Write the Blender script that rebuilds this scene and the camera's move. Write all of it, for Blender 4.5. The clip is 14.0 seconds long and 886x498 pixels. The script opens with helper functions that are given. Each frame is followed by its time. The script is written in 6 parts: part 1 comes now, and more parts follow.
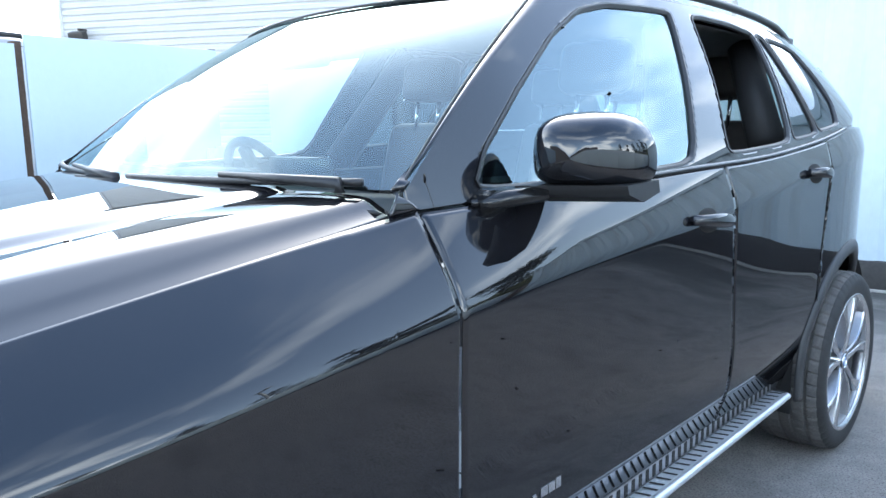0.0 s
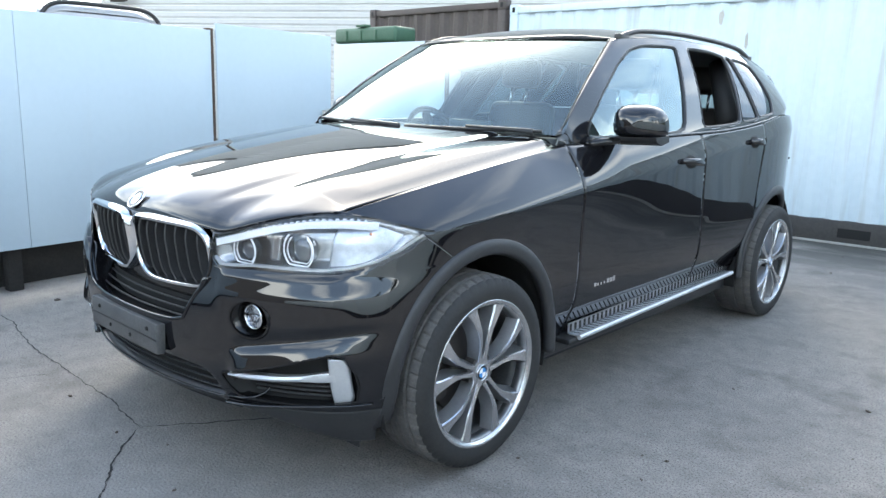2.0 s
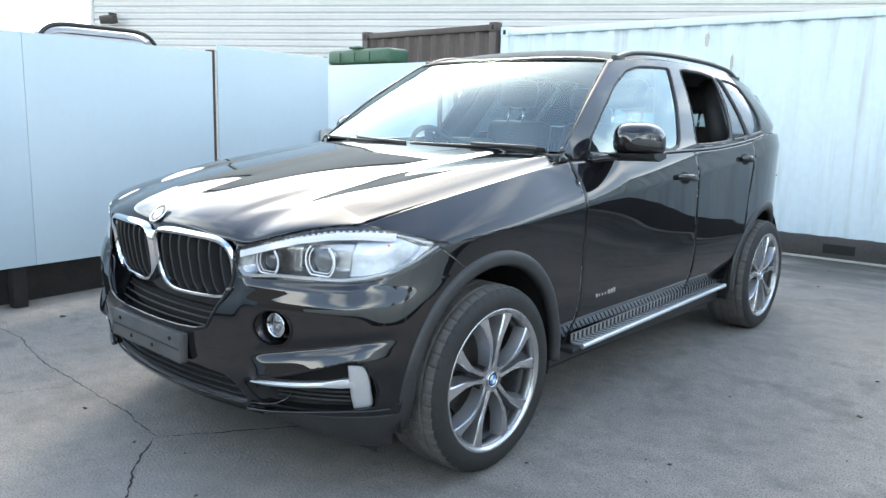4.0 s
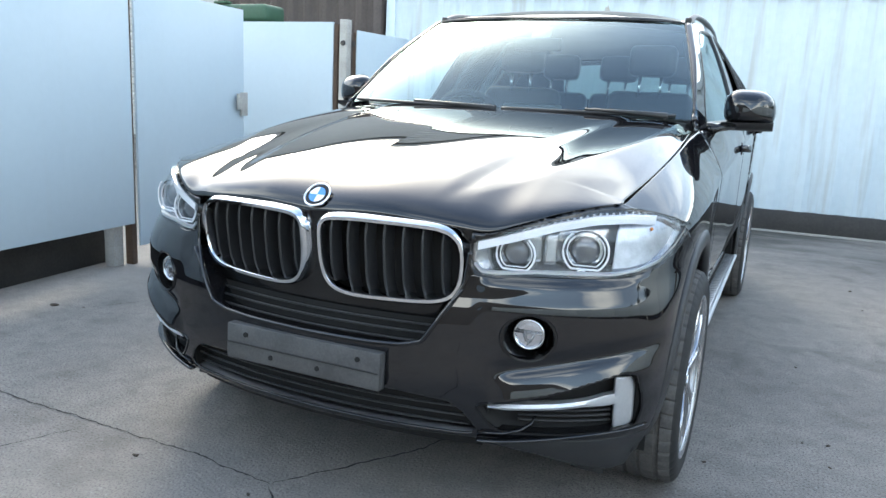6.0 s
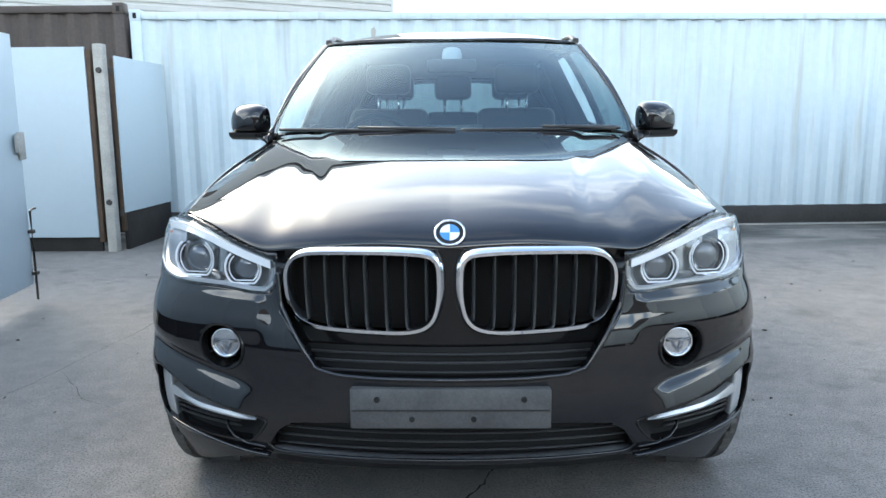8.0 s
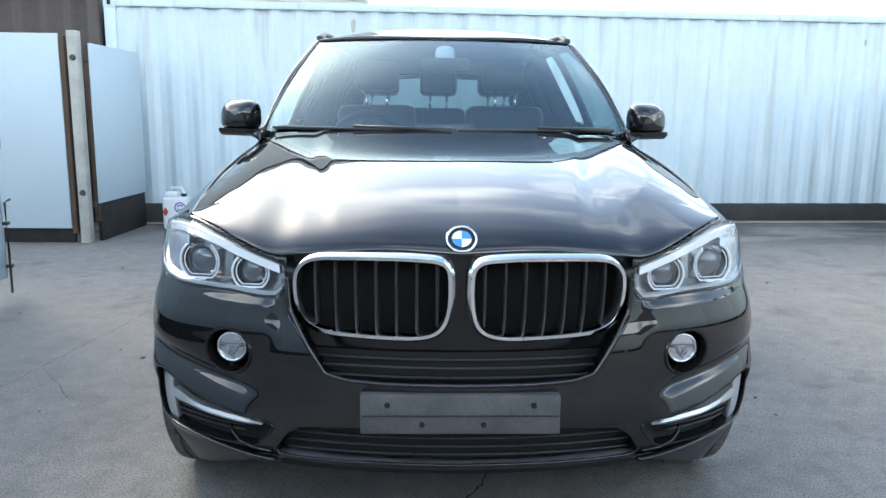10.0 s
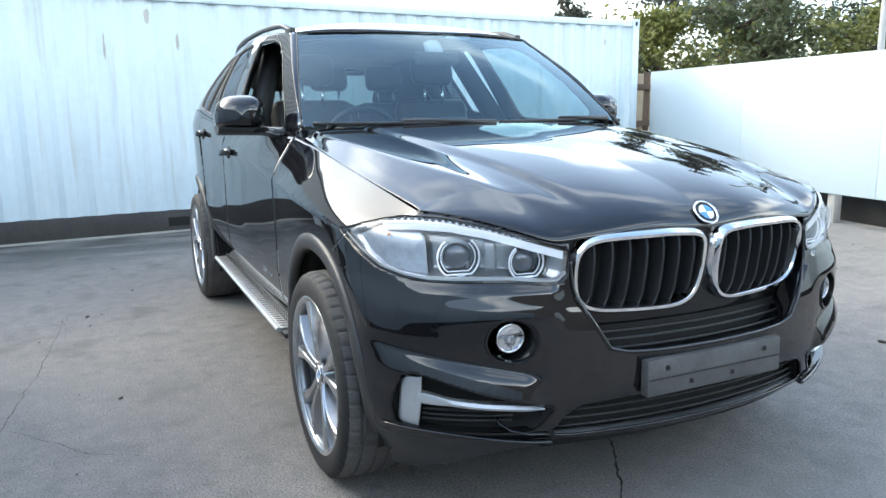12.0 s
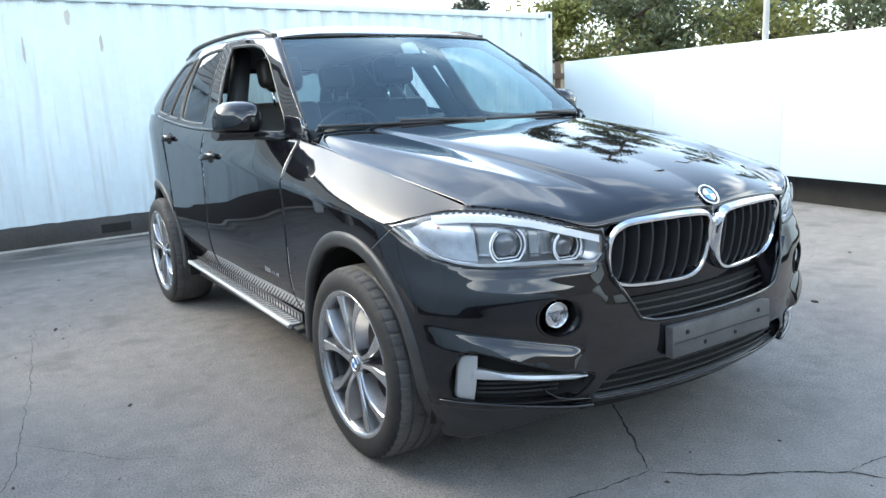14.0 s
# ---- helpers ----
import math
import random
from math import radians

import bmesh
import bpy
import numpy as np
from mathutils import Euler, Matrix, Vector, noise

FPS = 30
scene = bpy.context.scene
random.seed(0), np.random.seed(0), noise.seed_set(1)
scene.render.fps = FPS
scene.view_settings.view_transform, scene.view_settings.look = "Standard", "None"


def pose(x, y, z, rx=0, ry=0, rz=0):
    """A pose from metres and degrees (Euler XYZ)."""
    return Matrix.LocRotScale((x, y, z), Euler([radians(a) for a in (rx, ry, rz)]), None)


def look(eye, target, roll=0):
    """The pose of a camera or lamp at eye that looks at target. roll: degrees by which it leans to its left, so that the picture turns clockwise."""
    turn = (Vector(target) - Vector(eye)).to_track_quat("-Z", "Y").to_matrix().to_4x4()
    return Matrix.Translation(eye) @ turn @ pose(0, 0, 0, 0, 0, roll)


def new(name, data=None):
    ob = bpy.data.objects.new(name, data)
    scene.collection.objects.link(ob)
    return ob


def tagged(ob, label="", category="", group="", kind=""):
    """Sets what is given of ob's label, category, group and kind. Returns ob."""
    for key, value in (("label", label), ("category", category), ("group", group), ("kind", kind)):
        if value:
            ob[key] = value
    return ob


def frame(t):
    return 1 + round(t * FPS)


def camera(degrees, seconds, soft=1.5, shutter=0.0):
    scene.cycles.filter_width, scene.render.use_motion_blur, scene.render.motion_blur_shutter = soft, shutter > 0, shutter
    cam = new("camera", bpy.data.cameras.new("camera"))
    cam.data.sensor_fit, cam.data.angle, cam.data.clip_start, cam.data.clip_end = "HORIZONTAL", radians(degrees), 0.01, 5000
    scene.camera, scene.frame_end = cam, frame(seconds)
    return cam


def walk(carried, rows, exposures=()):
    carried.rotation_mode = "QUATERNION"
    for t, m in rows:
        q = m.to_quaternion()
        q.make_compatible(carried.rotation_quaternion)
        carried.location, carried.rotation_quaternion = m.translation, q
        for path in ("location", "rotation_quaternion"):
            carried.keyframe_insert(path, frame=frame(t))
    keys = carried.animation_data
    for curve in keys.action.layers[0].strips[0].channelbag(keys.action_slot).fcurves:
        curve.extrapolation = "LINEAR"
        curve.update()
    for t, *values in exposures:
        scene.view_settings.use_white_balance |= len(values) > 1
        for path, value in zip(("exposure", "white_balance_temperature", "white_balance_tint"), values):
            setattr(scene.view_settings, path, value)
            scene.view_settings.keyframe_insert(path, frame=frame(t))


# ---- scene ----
cam = camera(61.4, 14.0)
PATH = [
    (0, (1.794, -0.285, 1.324), (0.428, 1.139, 1.001), -0.8),
    (0.5, (2.019, -0.755, 1.363), (0.621, 0.622, 0.979), -0.7),
    (1, (2.233, -1.267, 1.366), (0.874, 0.135, 0.938), -0.4),
    (1.2, (2.352, -1.47, 1.366), (0.999, -0.066, 0.924), -0.5),
    (1.5, (2.436, -1.715, 1.383), (1.11, -0.276, 0.975), 1.4),
    (2, (2.604, -2.019, 1.361), (1.277, -0.577, 0.959), 1.7),
    (2.2, (2.645, -2.082, 1.367), (1.318, -0.632, 1.002), 2.0),
    (4.3, (2.594, -2.169, 1.343), (1.29, -0.693, 0.997), 1.7),
    (4.5, (2.528, -2.17, 1.34), (1.224, -0.695, 0.989), 2.6),
    (5, (2.163, -2.317, 1.316), (0.922, -0.788, 0.965), 1.4),
    (5.5, (1.713, -2.447, 1.243), (0.672, -0.782, 0.864), 1.8),
    (5.7, (1.496, -2.512, 1.242), (0.549, -0.802, 0.82), -0.8),
    (6, (1.189, -2.548, 1.252), (0.37, -0.766, 0.854), 2.9),
    (6.5, (0.702, -2.656, 1.230), (0.285, -0.746, 0.772), 0.3),
    (7, (0.324, -2.681, 1.226), (0.122, -0.723, 0.855), -1.6),
    (7.5, (0.091, -2.726, 1.234), (0.055, -0.758, 0.873), -0.4),
    (8, (0.015, -2.725, 1.246), (-0.019, -0.751, 0.915), -0.4),
    (8.2, (0.003, -2.724, 1.246), (-0.011, -0.751, 0.912), -0.2),
    (10.3, (-0.153, -2.72, 1.287), (-0.072, -0.753, 0.933), 1.0),
    (10.5, (-0.34, -2.733, 1.281), (-0.133, -0.773, 0.942), 0.5),
    (10.6, (-0.453, -2.775, 1.269), (-0.188, -0.821, 0.93), -0.0),
    (11, (-0.756, -2.592, 1.235), (-0.308, -0.679, 0.859), -1.5),
    (11.5, (-1.242, -2.506, 1.275), (-0.619, -0.633, 0.951), -0.6),
    (12, (-1.63, -2.445, 1.273), (-0.785, -0.669, 0.907), -0.8),
    (12.5, (-1.888, -2.381, 1.31), (-0.859, -0.707, 0.934), -2.4),
    (13, (-2.053, -2.381, 1.325), (-0.979, -0.737, 0.945), -2.7),
    (13.5, (-2.103, -2.41, 1.326), (-1.039, -0.759, 0.95), -2.6),
    (14, (-2.113, -2.411, 1.325), (-1.043, -0.768, 0.928), -2.5),
]
walk(cam, [(t, look(eye, target, roll)) for t, eye, target, roll in PATH],
     exposures=[(0, 2.6, 6000, 4), (1.5, 2.45, 6500, 3), (5, 2.3, 6700, 2), (7, 2.2, 6600, 2), (10.5, 2.2, 6500, 2), (11.5, 2.28, 6500, 2), (14, 2.37, 6500, 2)])

# ---- world and sun ----
SUN_AZ, SUN_EL = radians(-42), radians(31)  # towards -x and +y, behind thin cloud
world = bpy.data.worlds.new("sky")
scene.world = world
world.use_nodes = True
wn, wl = world.node_tree.nodes, world.node_tree.links
for node in list(wn):
    wn.remove(node)
sky = wn.new("ShaderNodeTexSky")
sky.sky_type, sky.sun_disc = "NISHITA", False
sky.sun_elevation, sky.sun_rotation = SUN_EL, SUN_AZ
sky.air_density, sky.dust_density, sky.ozone_density = 1.0, 2.4, 1.6
tc = wn.new("ShaderNodeTexCoord")
cm = wn.new("ShaderNodeMapping")
cm.inputs["Scale"].default_value = (1.0, 1.0, 2.6)
cloud = wn.new("ShaderNodeTexNoise")
cloud.inputs["Scale"].default_value, cloud.inputs["Detail"].default_value = 1.9, 5
cloud.inputs["Roughness"].default_value = 0.45
cramp = wn.new("ShaderNodeValToRGB")
cramp.color_ramp.elements[0].position, cramp.color_ramp.elements[1].position = 0.48, 0.62
cramp.color_ramp.elements[0].color = (0.10, 0.10, 0.10, 1)  # thin veil everywhere
cmix = wn.new("ShaderNodeMix")
cmix.data_type = "RGBA"
cmix.inputs["B"].default_value = (9.8, 9.9, 10.2, 1)
bg = wn.new("ShaderNodeBackground")
bg.inputs["Strength"].default_value = 0.15
wout = wn.new("ShaderNodeOutputWorld")
wl.new(tc.outputs["Generated"], cm.inputs["Vector"])
wl.new(cm.outputs["Vector"], cloud.inputs["Vector"])
wl.new(cloud.outputs["Fac"], cramp.inputs["Fac"])
# cloud thins out towards the zenith, where the sky is open and blue
sep, high, thin = wn.new("ShaderNodeSeparateXYZ"), wn.new("ShaderNodeMapRange"), wn.new("ShaderNodeMath")
high.inputs["From Min"].default_value, high.inputs["From Max"].default_value = 0.34, 0.82
high.inputs["To Min"].default_value, high.inputs["To Max"].default_value = 1.0, 0.07
thin.operation = "MULTIPLY"
wl.new(tc.outputs["Generated"], sep.inputs["Vector"])
wl.new(sep.outputs["Z"], high.inputs["Value"])
wl.new(cramp.outputs["Color"], thin.inputs[0])
wl.new(high.outputs["Result"], thin.inputs[1])
wl.new(thin.outputs[0], cmix.inputs["Factor"])
wl.new(sky.outputs["Color"], cmix.inputs["A"])
wl.new(cmix.outputs["Result"], bg.inputs["Color"])
wl.new(bg.outputs["Background"], wout.inputs["Surface"])
sun = new("sun", bpy.data.lights.new("sun", "SUN"))
sun.data.energy, sun.data.angle, sun.data.color = 0.24, radians(18), (1.0, 0.975, 0.94)
sun.matrix_world = look((0, 0, 30), Vector((0, 0, 30)) - Vector((math.sin(SUN_AZ) * math.cos(SUN_EL), math.cos(SUN_AZ) * math.cos(SUN_EL), math.sin(SUN_EL))))

# ---- materials ----
def mat(name, color, rough=0.5, metal=0.0, coat=0.0, vary=0.0, scale=4.0, bump=0.0, bscale=60.0, color2=None, spec=0.5, trans=0.0, ior=1.45, coat_rough=0.03, detail=6.0, coat_ior=1.5):
    """A surface: two scales of noise mix color with color2, a third gives fine relief."""
    m = bpy.data.materials.new(name)
    m.use_nodes = True
    n, l = m.node_tree.nodes, m.node_tree.links
    b = n["Principled BSDF"]
    b.inputs["Base Color"].default_value = (*color, 1)
    b.inputs["Roughness"].default_value, b.inputs["Metallic"].default_value = rough, metal
    b.inputs["Coat Weight"].default_value, b.inputs["Coat Roughness"].default_value = coat, coat_rough
    b.inputs["Specular IOR Level"].default_value, b.inputs["Coat IOR"].default_value = spec, coat_ior
    b.inputs["Transmission Weight"].default_value, b.inputs["IOR"].default_value = trans, ior
    t = n.new("ShaderNodeTexCoord")
    if vary > 0:
        c2 = color2 or tuple(c * 0.6 for c in color)
        a1, a2 = n.new("ShaderNodeTexNoise"), n.new("ShaderNodeTexNoise")
        a1.inputs["Scale"].default_value, a2.inputs["Scale"].default_value = scale, scale * 13
        a1.inputs["Detail"].default_value = a2.inputs["Detail"].default_value = detail
        avg = n.new("ShaderNodeMath")
        avg.operation = "MULTIPLY_ADD"
        avg.inputs[1].default_value = 0.45
        add = n.new("ShaderNodeMath")
        add.operation = "MULTIPLY_ADD"
        add.inputs[1].default_value = 0.55
        add.inputs[2].default_value = 0.0
        ramp = n.new("ShaderNodeMapRange")
        ramp.inputs["From Min"].default_value, ramp.inputs["From Max"].default_value = 0.38, 0.66
        ramp.inputs["To Max"].default_value = vary
        mix = n.new("ShaderNodeMix")
        mix.data_type = "RGBA"
        mix.inputs["A"].default_value, mix.inputs["B"].default_value = (*color, 1), (*c2, 1)
        l.new(t.outputs["Object"], a1.inputs["Vector"])
        l.new(t.outputs["Object"], a2.inputs["Vector"])
        l.new(a1.outputs["Fac"], add.inputs[0])
        l.new(a2.outputs["Fac"], avg.inputs[0])
        l.new(add.outputs[0], avg.inputs[2])
        l.new(avg.outputs[0], ramp.inputs["Value"])
        l.new(ramp.outputs["Result"], mix.inputs["Factor"])
        l.new(mix.outputs["Result"], b.inputs["Base Color"])
    if bump > 0:
        a3, bp = n.new("ShaderNodeTexNoise"), n.new("ShaderNodeBump")
        a3.inputs["Scale"].default_value, a3.inputs["Detail"].default_value = bscale, 5
        bp.inputs["Strength"].default_value, bp.inputs["Distance"].default_value = 1.0, bump
        l.new(t.outputs["Object"], a3.inputs["Vector"])
        l.new(a3.outputs["Fac"], bp.inputs["Height"])
        l.new(bp.outputs["Normal"], b.inputs["Normal"])
    return m


paint = mat("black_paint", (0.0055, 0.0055, 0.0068), 0.35, 0.0, 1.0, 0.5, 2.5, 0.0, color2=(0.0075, 0.0075, 0.009), spec=0.0, coat_rough=0.006, coat_ior=1.64)
gloss_black = mat("gloss_black", (0.010, 0.0098, 0.010), 0.12, vary=0.5, scale=3)
satin_black = mat("satin_black", (0.018, 0.0175, 0.0175), 0.42, vary=0.6, scale=6, color2=(0.03, 0.03, 0.031))
grey_plastic = mat("grey_plastic", (0.026, 0.026, 0.027), 0.42, vary=0.7, scale=9, color2=(0.042, 0.042, 0.043), bump=0.0004, bscale=400)
plate_plastic = mat("plate_plastic", (0.058, 0.057, 0.057), 0.45, vary=0.9, scale=12, color2=(0.10, 0.098, 0.096), bump=0.0004, bscale=300)
lip_grey = mat("lip_plastic", (0.085, 0.084, 0.086), 0.38, vary=0.6, scale=8, color2=(0.06, 0.06, 0.061))
tread_rubber = mat("tyre_tread", (0.075, 0.07, 0.066), 0.85, vary=0.9, scale=9, color2=(0.13, 0.122, 0.114), bump=0.0006, bscale=250)
rubber = mat("tyre_rubber", (0.016, 0.0155, 0.015), 0.7, vary=0.8, scale=7, color2=(0.028, 0.027, 0.026), bump=0.0005, bscale=250)
dark_void = mat("dark_void", (0.011, 0.0105, 0.010), 0.8, vary=0.4, scale=5)
chrome = mat("chrome", (0.78, 0.79, 0.81), 0.035, 1.0, vary=0.25, scale=5, color2=(0.7, 0.71, 0.73))
satin_silver = mat("satin_silver", (0.60, 0.61, 0.62), 0.34, 0.6, vary=0.4, scale=8, color2=(0.46, 0.47, 0.48))
alloy = mat("alloy_face", (0.58, 0.57, 0.57), 0.22, 0.9, vary=0.5, scale=9, color2=(0.42, 0.42, 0.44))
alloy_dark = mat("alloy_pocket", (0.36, 0.36, 0.365), 0.28, 0.75, vary=0.6, scale=9, color2=(0.25, 0.25, 0.255))
steel = mat("brake_steel", (0.09, 0.086, 0.082), 0.5, 0.7, vary=0.8, scale=14, color2=(0.12, 0.1, 0.09))
interior = mat("interior_black", (0.012, 0.012, 0.013), 0.65, vary=0.6, scale=10, color2=(0.02, 0.02, 0.021), bump=0.0005, bscale=300)
seat_leather = mat("seat_leather", (0.018, 0.016, 0.015), 0.5, vary=0.7, scale=9, color2=(0.03, 0.027, 0.025), bump=0.0006, bscale=180)
headlining = mat("headlining", (0.16, 0.16, 0.155), 0.9, vary=0.5, scale=8)
lamp_silver = mat("lamp_reflector", (0.75, 0.77, 0.8), 0.16, 1.0, vary=0.4, scale=18, color2=(0.5, 0.52, 0.55))
lamp_grey = mat("lamp_housing", (0.38, 0.38, 0.38), 0.22, 0.8, vary=0.6, scale=20, color2=(0.24, 0.24, 0.245))
lamp_black = mat("lamp_projector", (0.16, 0.165, 0.175), 0.1, 0.6, vary=0.5, scale=14)
lamp_facet = mat("lamp_facet", (0.50, 0.52, 0.55), 0.30, 0.9, vary=0.9, scale=30, color2=(0.28, 0.29, 0.31), bump=0.0012, bscale=140)
amber = mat("amber_bulb", (0.75, 0.25, 0.06), 0.25, vary=0.4, scale=20)
badge_blue = mat("badge_blue", (0.05, 0.24, 0.55), 0.25, coat=1.0, vary=0.3, scale=20)
badge_white = mat("badge_white", (0.8, 0.8, 0.8), 0.25, coat=1.0, vary=0.3, scale=20, color2=(0.7, 0.7, 0.7))


def glass_mat(name, tint, clear, rough=0.0, gloss=(1.0, 1.0, 1.0), face=0.06):
    """Thin sheet glass: a tinted clear layer under a mirror layer that grows towards grazing sight."""
    m = bpy.data.materials.new(name)
    m.use_nodes = True
    n, l = m.node_tree.nodes, m.node_tree.links
    n.remove(n["Principled BSDF"])
    t, g, f, mx = n.new("ShaderNodeBsdfTransparent"), n.new("ShaderNodeBsdfGlossy"), n.new("ShaderNodeLayerWeight"), n.new("ShaderNodeMixShader")
    pw, ad = n.new("ShaderNodeMath"), n.new("ShaderNodeMath")
    pw.operation, ad.operation = "POWER", "MULTIPLY_ADD"
    pw.inputs[1].default_value, ad.inputs[1].default_value, ad.inputs[2].default_value = 4.5, 0.9 - face, face
    t.inputs["Color"].default_value = tuple(c * clear for c in tint) + (1,)
    g.inputs["Roughness"].default_value = rough
    g.inputs["Color"].default_value = (*gloss, 1)
    f.inputs["Blend"].default_value = 0.5
    l.new(f.outputs["Facing"], pw.inputs[0])
    l.new(pw.outputs[0], ad.inputs[0])
    l.new(ad.outputs[0], mx.inputs[0])
    l.new(t.outputs[0], mx.inputs[1])
    l.new(g.outputs[0], mx.inputs[2])
    l.new(mx.outputs[0], n["Material Output"].inputs["Surface"])
    return m


screen_glass = glass_mat("screen_glass", (0.78, 0.95, 0.96), 0.74, gloss=(0.80, 0.96, 1.0), face=0.11)
side_glass = glass_mat("side_glass", (0.75, 0.94, 0.95), 0.72, gloss=(0.80, 0.96, 1.0), face=0.18)
privacy_glass = glass_mat("privacy_glass", (0.80, 0.90, 0.93), 0.17, gloss=(0.62, 0.65, 0.70), face=0.05)
rear_glass = glass_mat("rear_glass", (0.80, 0.95, 0.94), 0.42, face=0.06)
lens_glass = glass_mat("lamp_lens", (0.97, 0.98, 1.0), 0.98, face=0.05)
# shade of the wheel's depth put into the colour of barrel and webs
barrel_dark = mat("barrel_shade", (0.035, 0.035, 0.036), 0.7, 0.0, vary=0.6, scale=9, color2=(0.09, 0.085, 0.08))

white_board = mat("white_board", (0.435, 0.515, 0.565), 0.42, vary=0.5, scale=1.6, color2=(0.40, 0.475, 0.525), bump=0.0006, bscale=40)
white_steel = mat("container_white", (0.54, 0.622, 0.662), 0.45, vary=0.6, scale=1.1, color2=(0.46, 0.54, 0.58), bump=0.0008, bscale=22)
base_grey = mat("container_base", (0.036, 0.034, 0.033), 0.7, vary=0.8, scale=3, color2=(0.06, 0.056, 0.052), bump=0.0008, bscale=30)
skirt_black = mat("black_skirt", (0.014, 0.013, 0.012), 0.8, vary=0.7, scale=5, color2=(0.035, 0.032, 0.03))
brown_steel = mat("container_brown", (0.052, 0.04, 0.036), 0.6, vary=0.8, scale=2.5, color2=(0.085, 0.066, 0.058), bump=0.001, bscale=30)
cladding = mat("grey_cladding", (0.46, 0.46, 0.45), 0.45, 0.1, vary=0.5, scale=0.5, color2=(0.38, 0.38, 0.37))
green_plastic = mat("green_plastic", (0.035, 0.085, 0.05), 0.55, vary=0.6, scale=6, color2=(0.055, 0.12, 0.075))
grey_wood = mat("weathered_timber", (0.42, 0.41, 0.38), 0.8, vary=0.9, scale=5, color2=(0.26, 0.25, 0.23), bump=0.002, bscale=60)
dark_wood = mat("dark_timber", (0.055, 0.035, 0.024), 0.8, vary=0.9, scale=5, color2=(0.10, 0.066, 0.043), bump=0.002, bscale=60)
pale_wood = mat("pale_timber", (0.30, 0.24, 0.17), 0.8, vary=0.8, scale=6, color2=(0.2, 0.16, 0.11), bump=0.002, bscale=60)
dark_steel = mat("dark_steel", (0.05, 0.05, 0.052), 0.5, 0.6, vary=0.7, scale=14, color2=(0.09, 0.075, 0.06))
can_white = mat("can_plastic", (0.78, 0.79, 0.80), 0.45, vary=0.4, scale=9)
label_red = mat("label_red", (0.5, 0.05, 0.05), 0.5, vary=0.4, scale=20)
label_violet = mat("label_violet", (0.16, 0.10, 0.42), 0.5, vary=0.4, scale=20)
van_grey = mat("van_paint", (0.42, 0.43, 0.45), 0.3, coat=0.6, vary=0.4, scale=3)
bark = mat("bark", (0.09, 0.07, 0.055), 0.9, vary=0.9, scale=8, color2=(0.05, 0.04, 0.03), bump=0.01, bscale=30)
pole_grey = mat("pole_steel", (0.35, 0.36, 0.36), 0.5, 0.5, vary=0.5, scale=6)


def leaf_mat(name, c1, c2):
    m = mat(name, c1, 0.6, vary=1.0, scale=0.8, color2=c2)
    n, l = m.node_tree.nodes, m.node_tree.links
    tr, mx = n.new("ShaderNodeBsdfTranslucent"), n.new("ShaderNodeMixShader")
    src = n["Principled BSDF"].inputs["Base Color"].links[0].from_socket
    l.new(src, tr.inputs["Color"])
    mx.inputs[0].default_value = 0.35
    l.new(n["Principled BSDF"].outputs[0], mx.inputs[1])
    l.new(tr.outputs[0], mx.inputs[2])
    l.new(mx.outputs[0], n["Material Output"].inputs["Surface"])
    return m


leaf_olive = leaf_mat("leaf_olive", (0.11, 0.13, 0.03), (0.17, 0.16, 0.05))
leaf_green = leaf_mat("leaf_green", (0.055, 0.070, 0.034), (0.09, 0.105, 0.045))
leaf_pine = leaf_mat("leaf_pine", (0.036, 0.046, 0.034), (0.06, 0.07, 0.05))


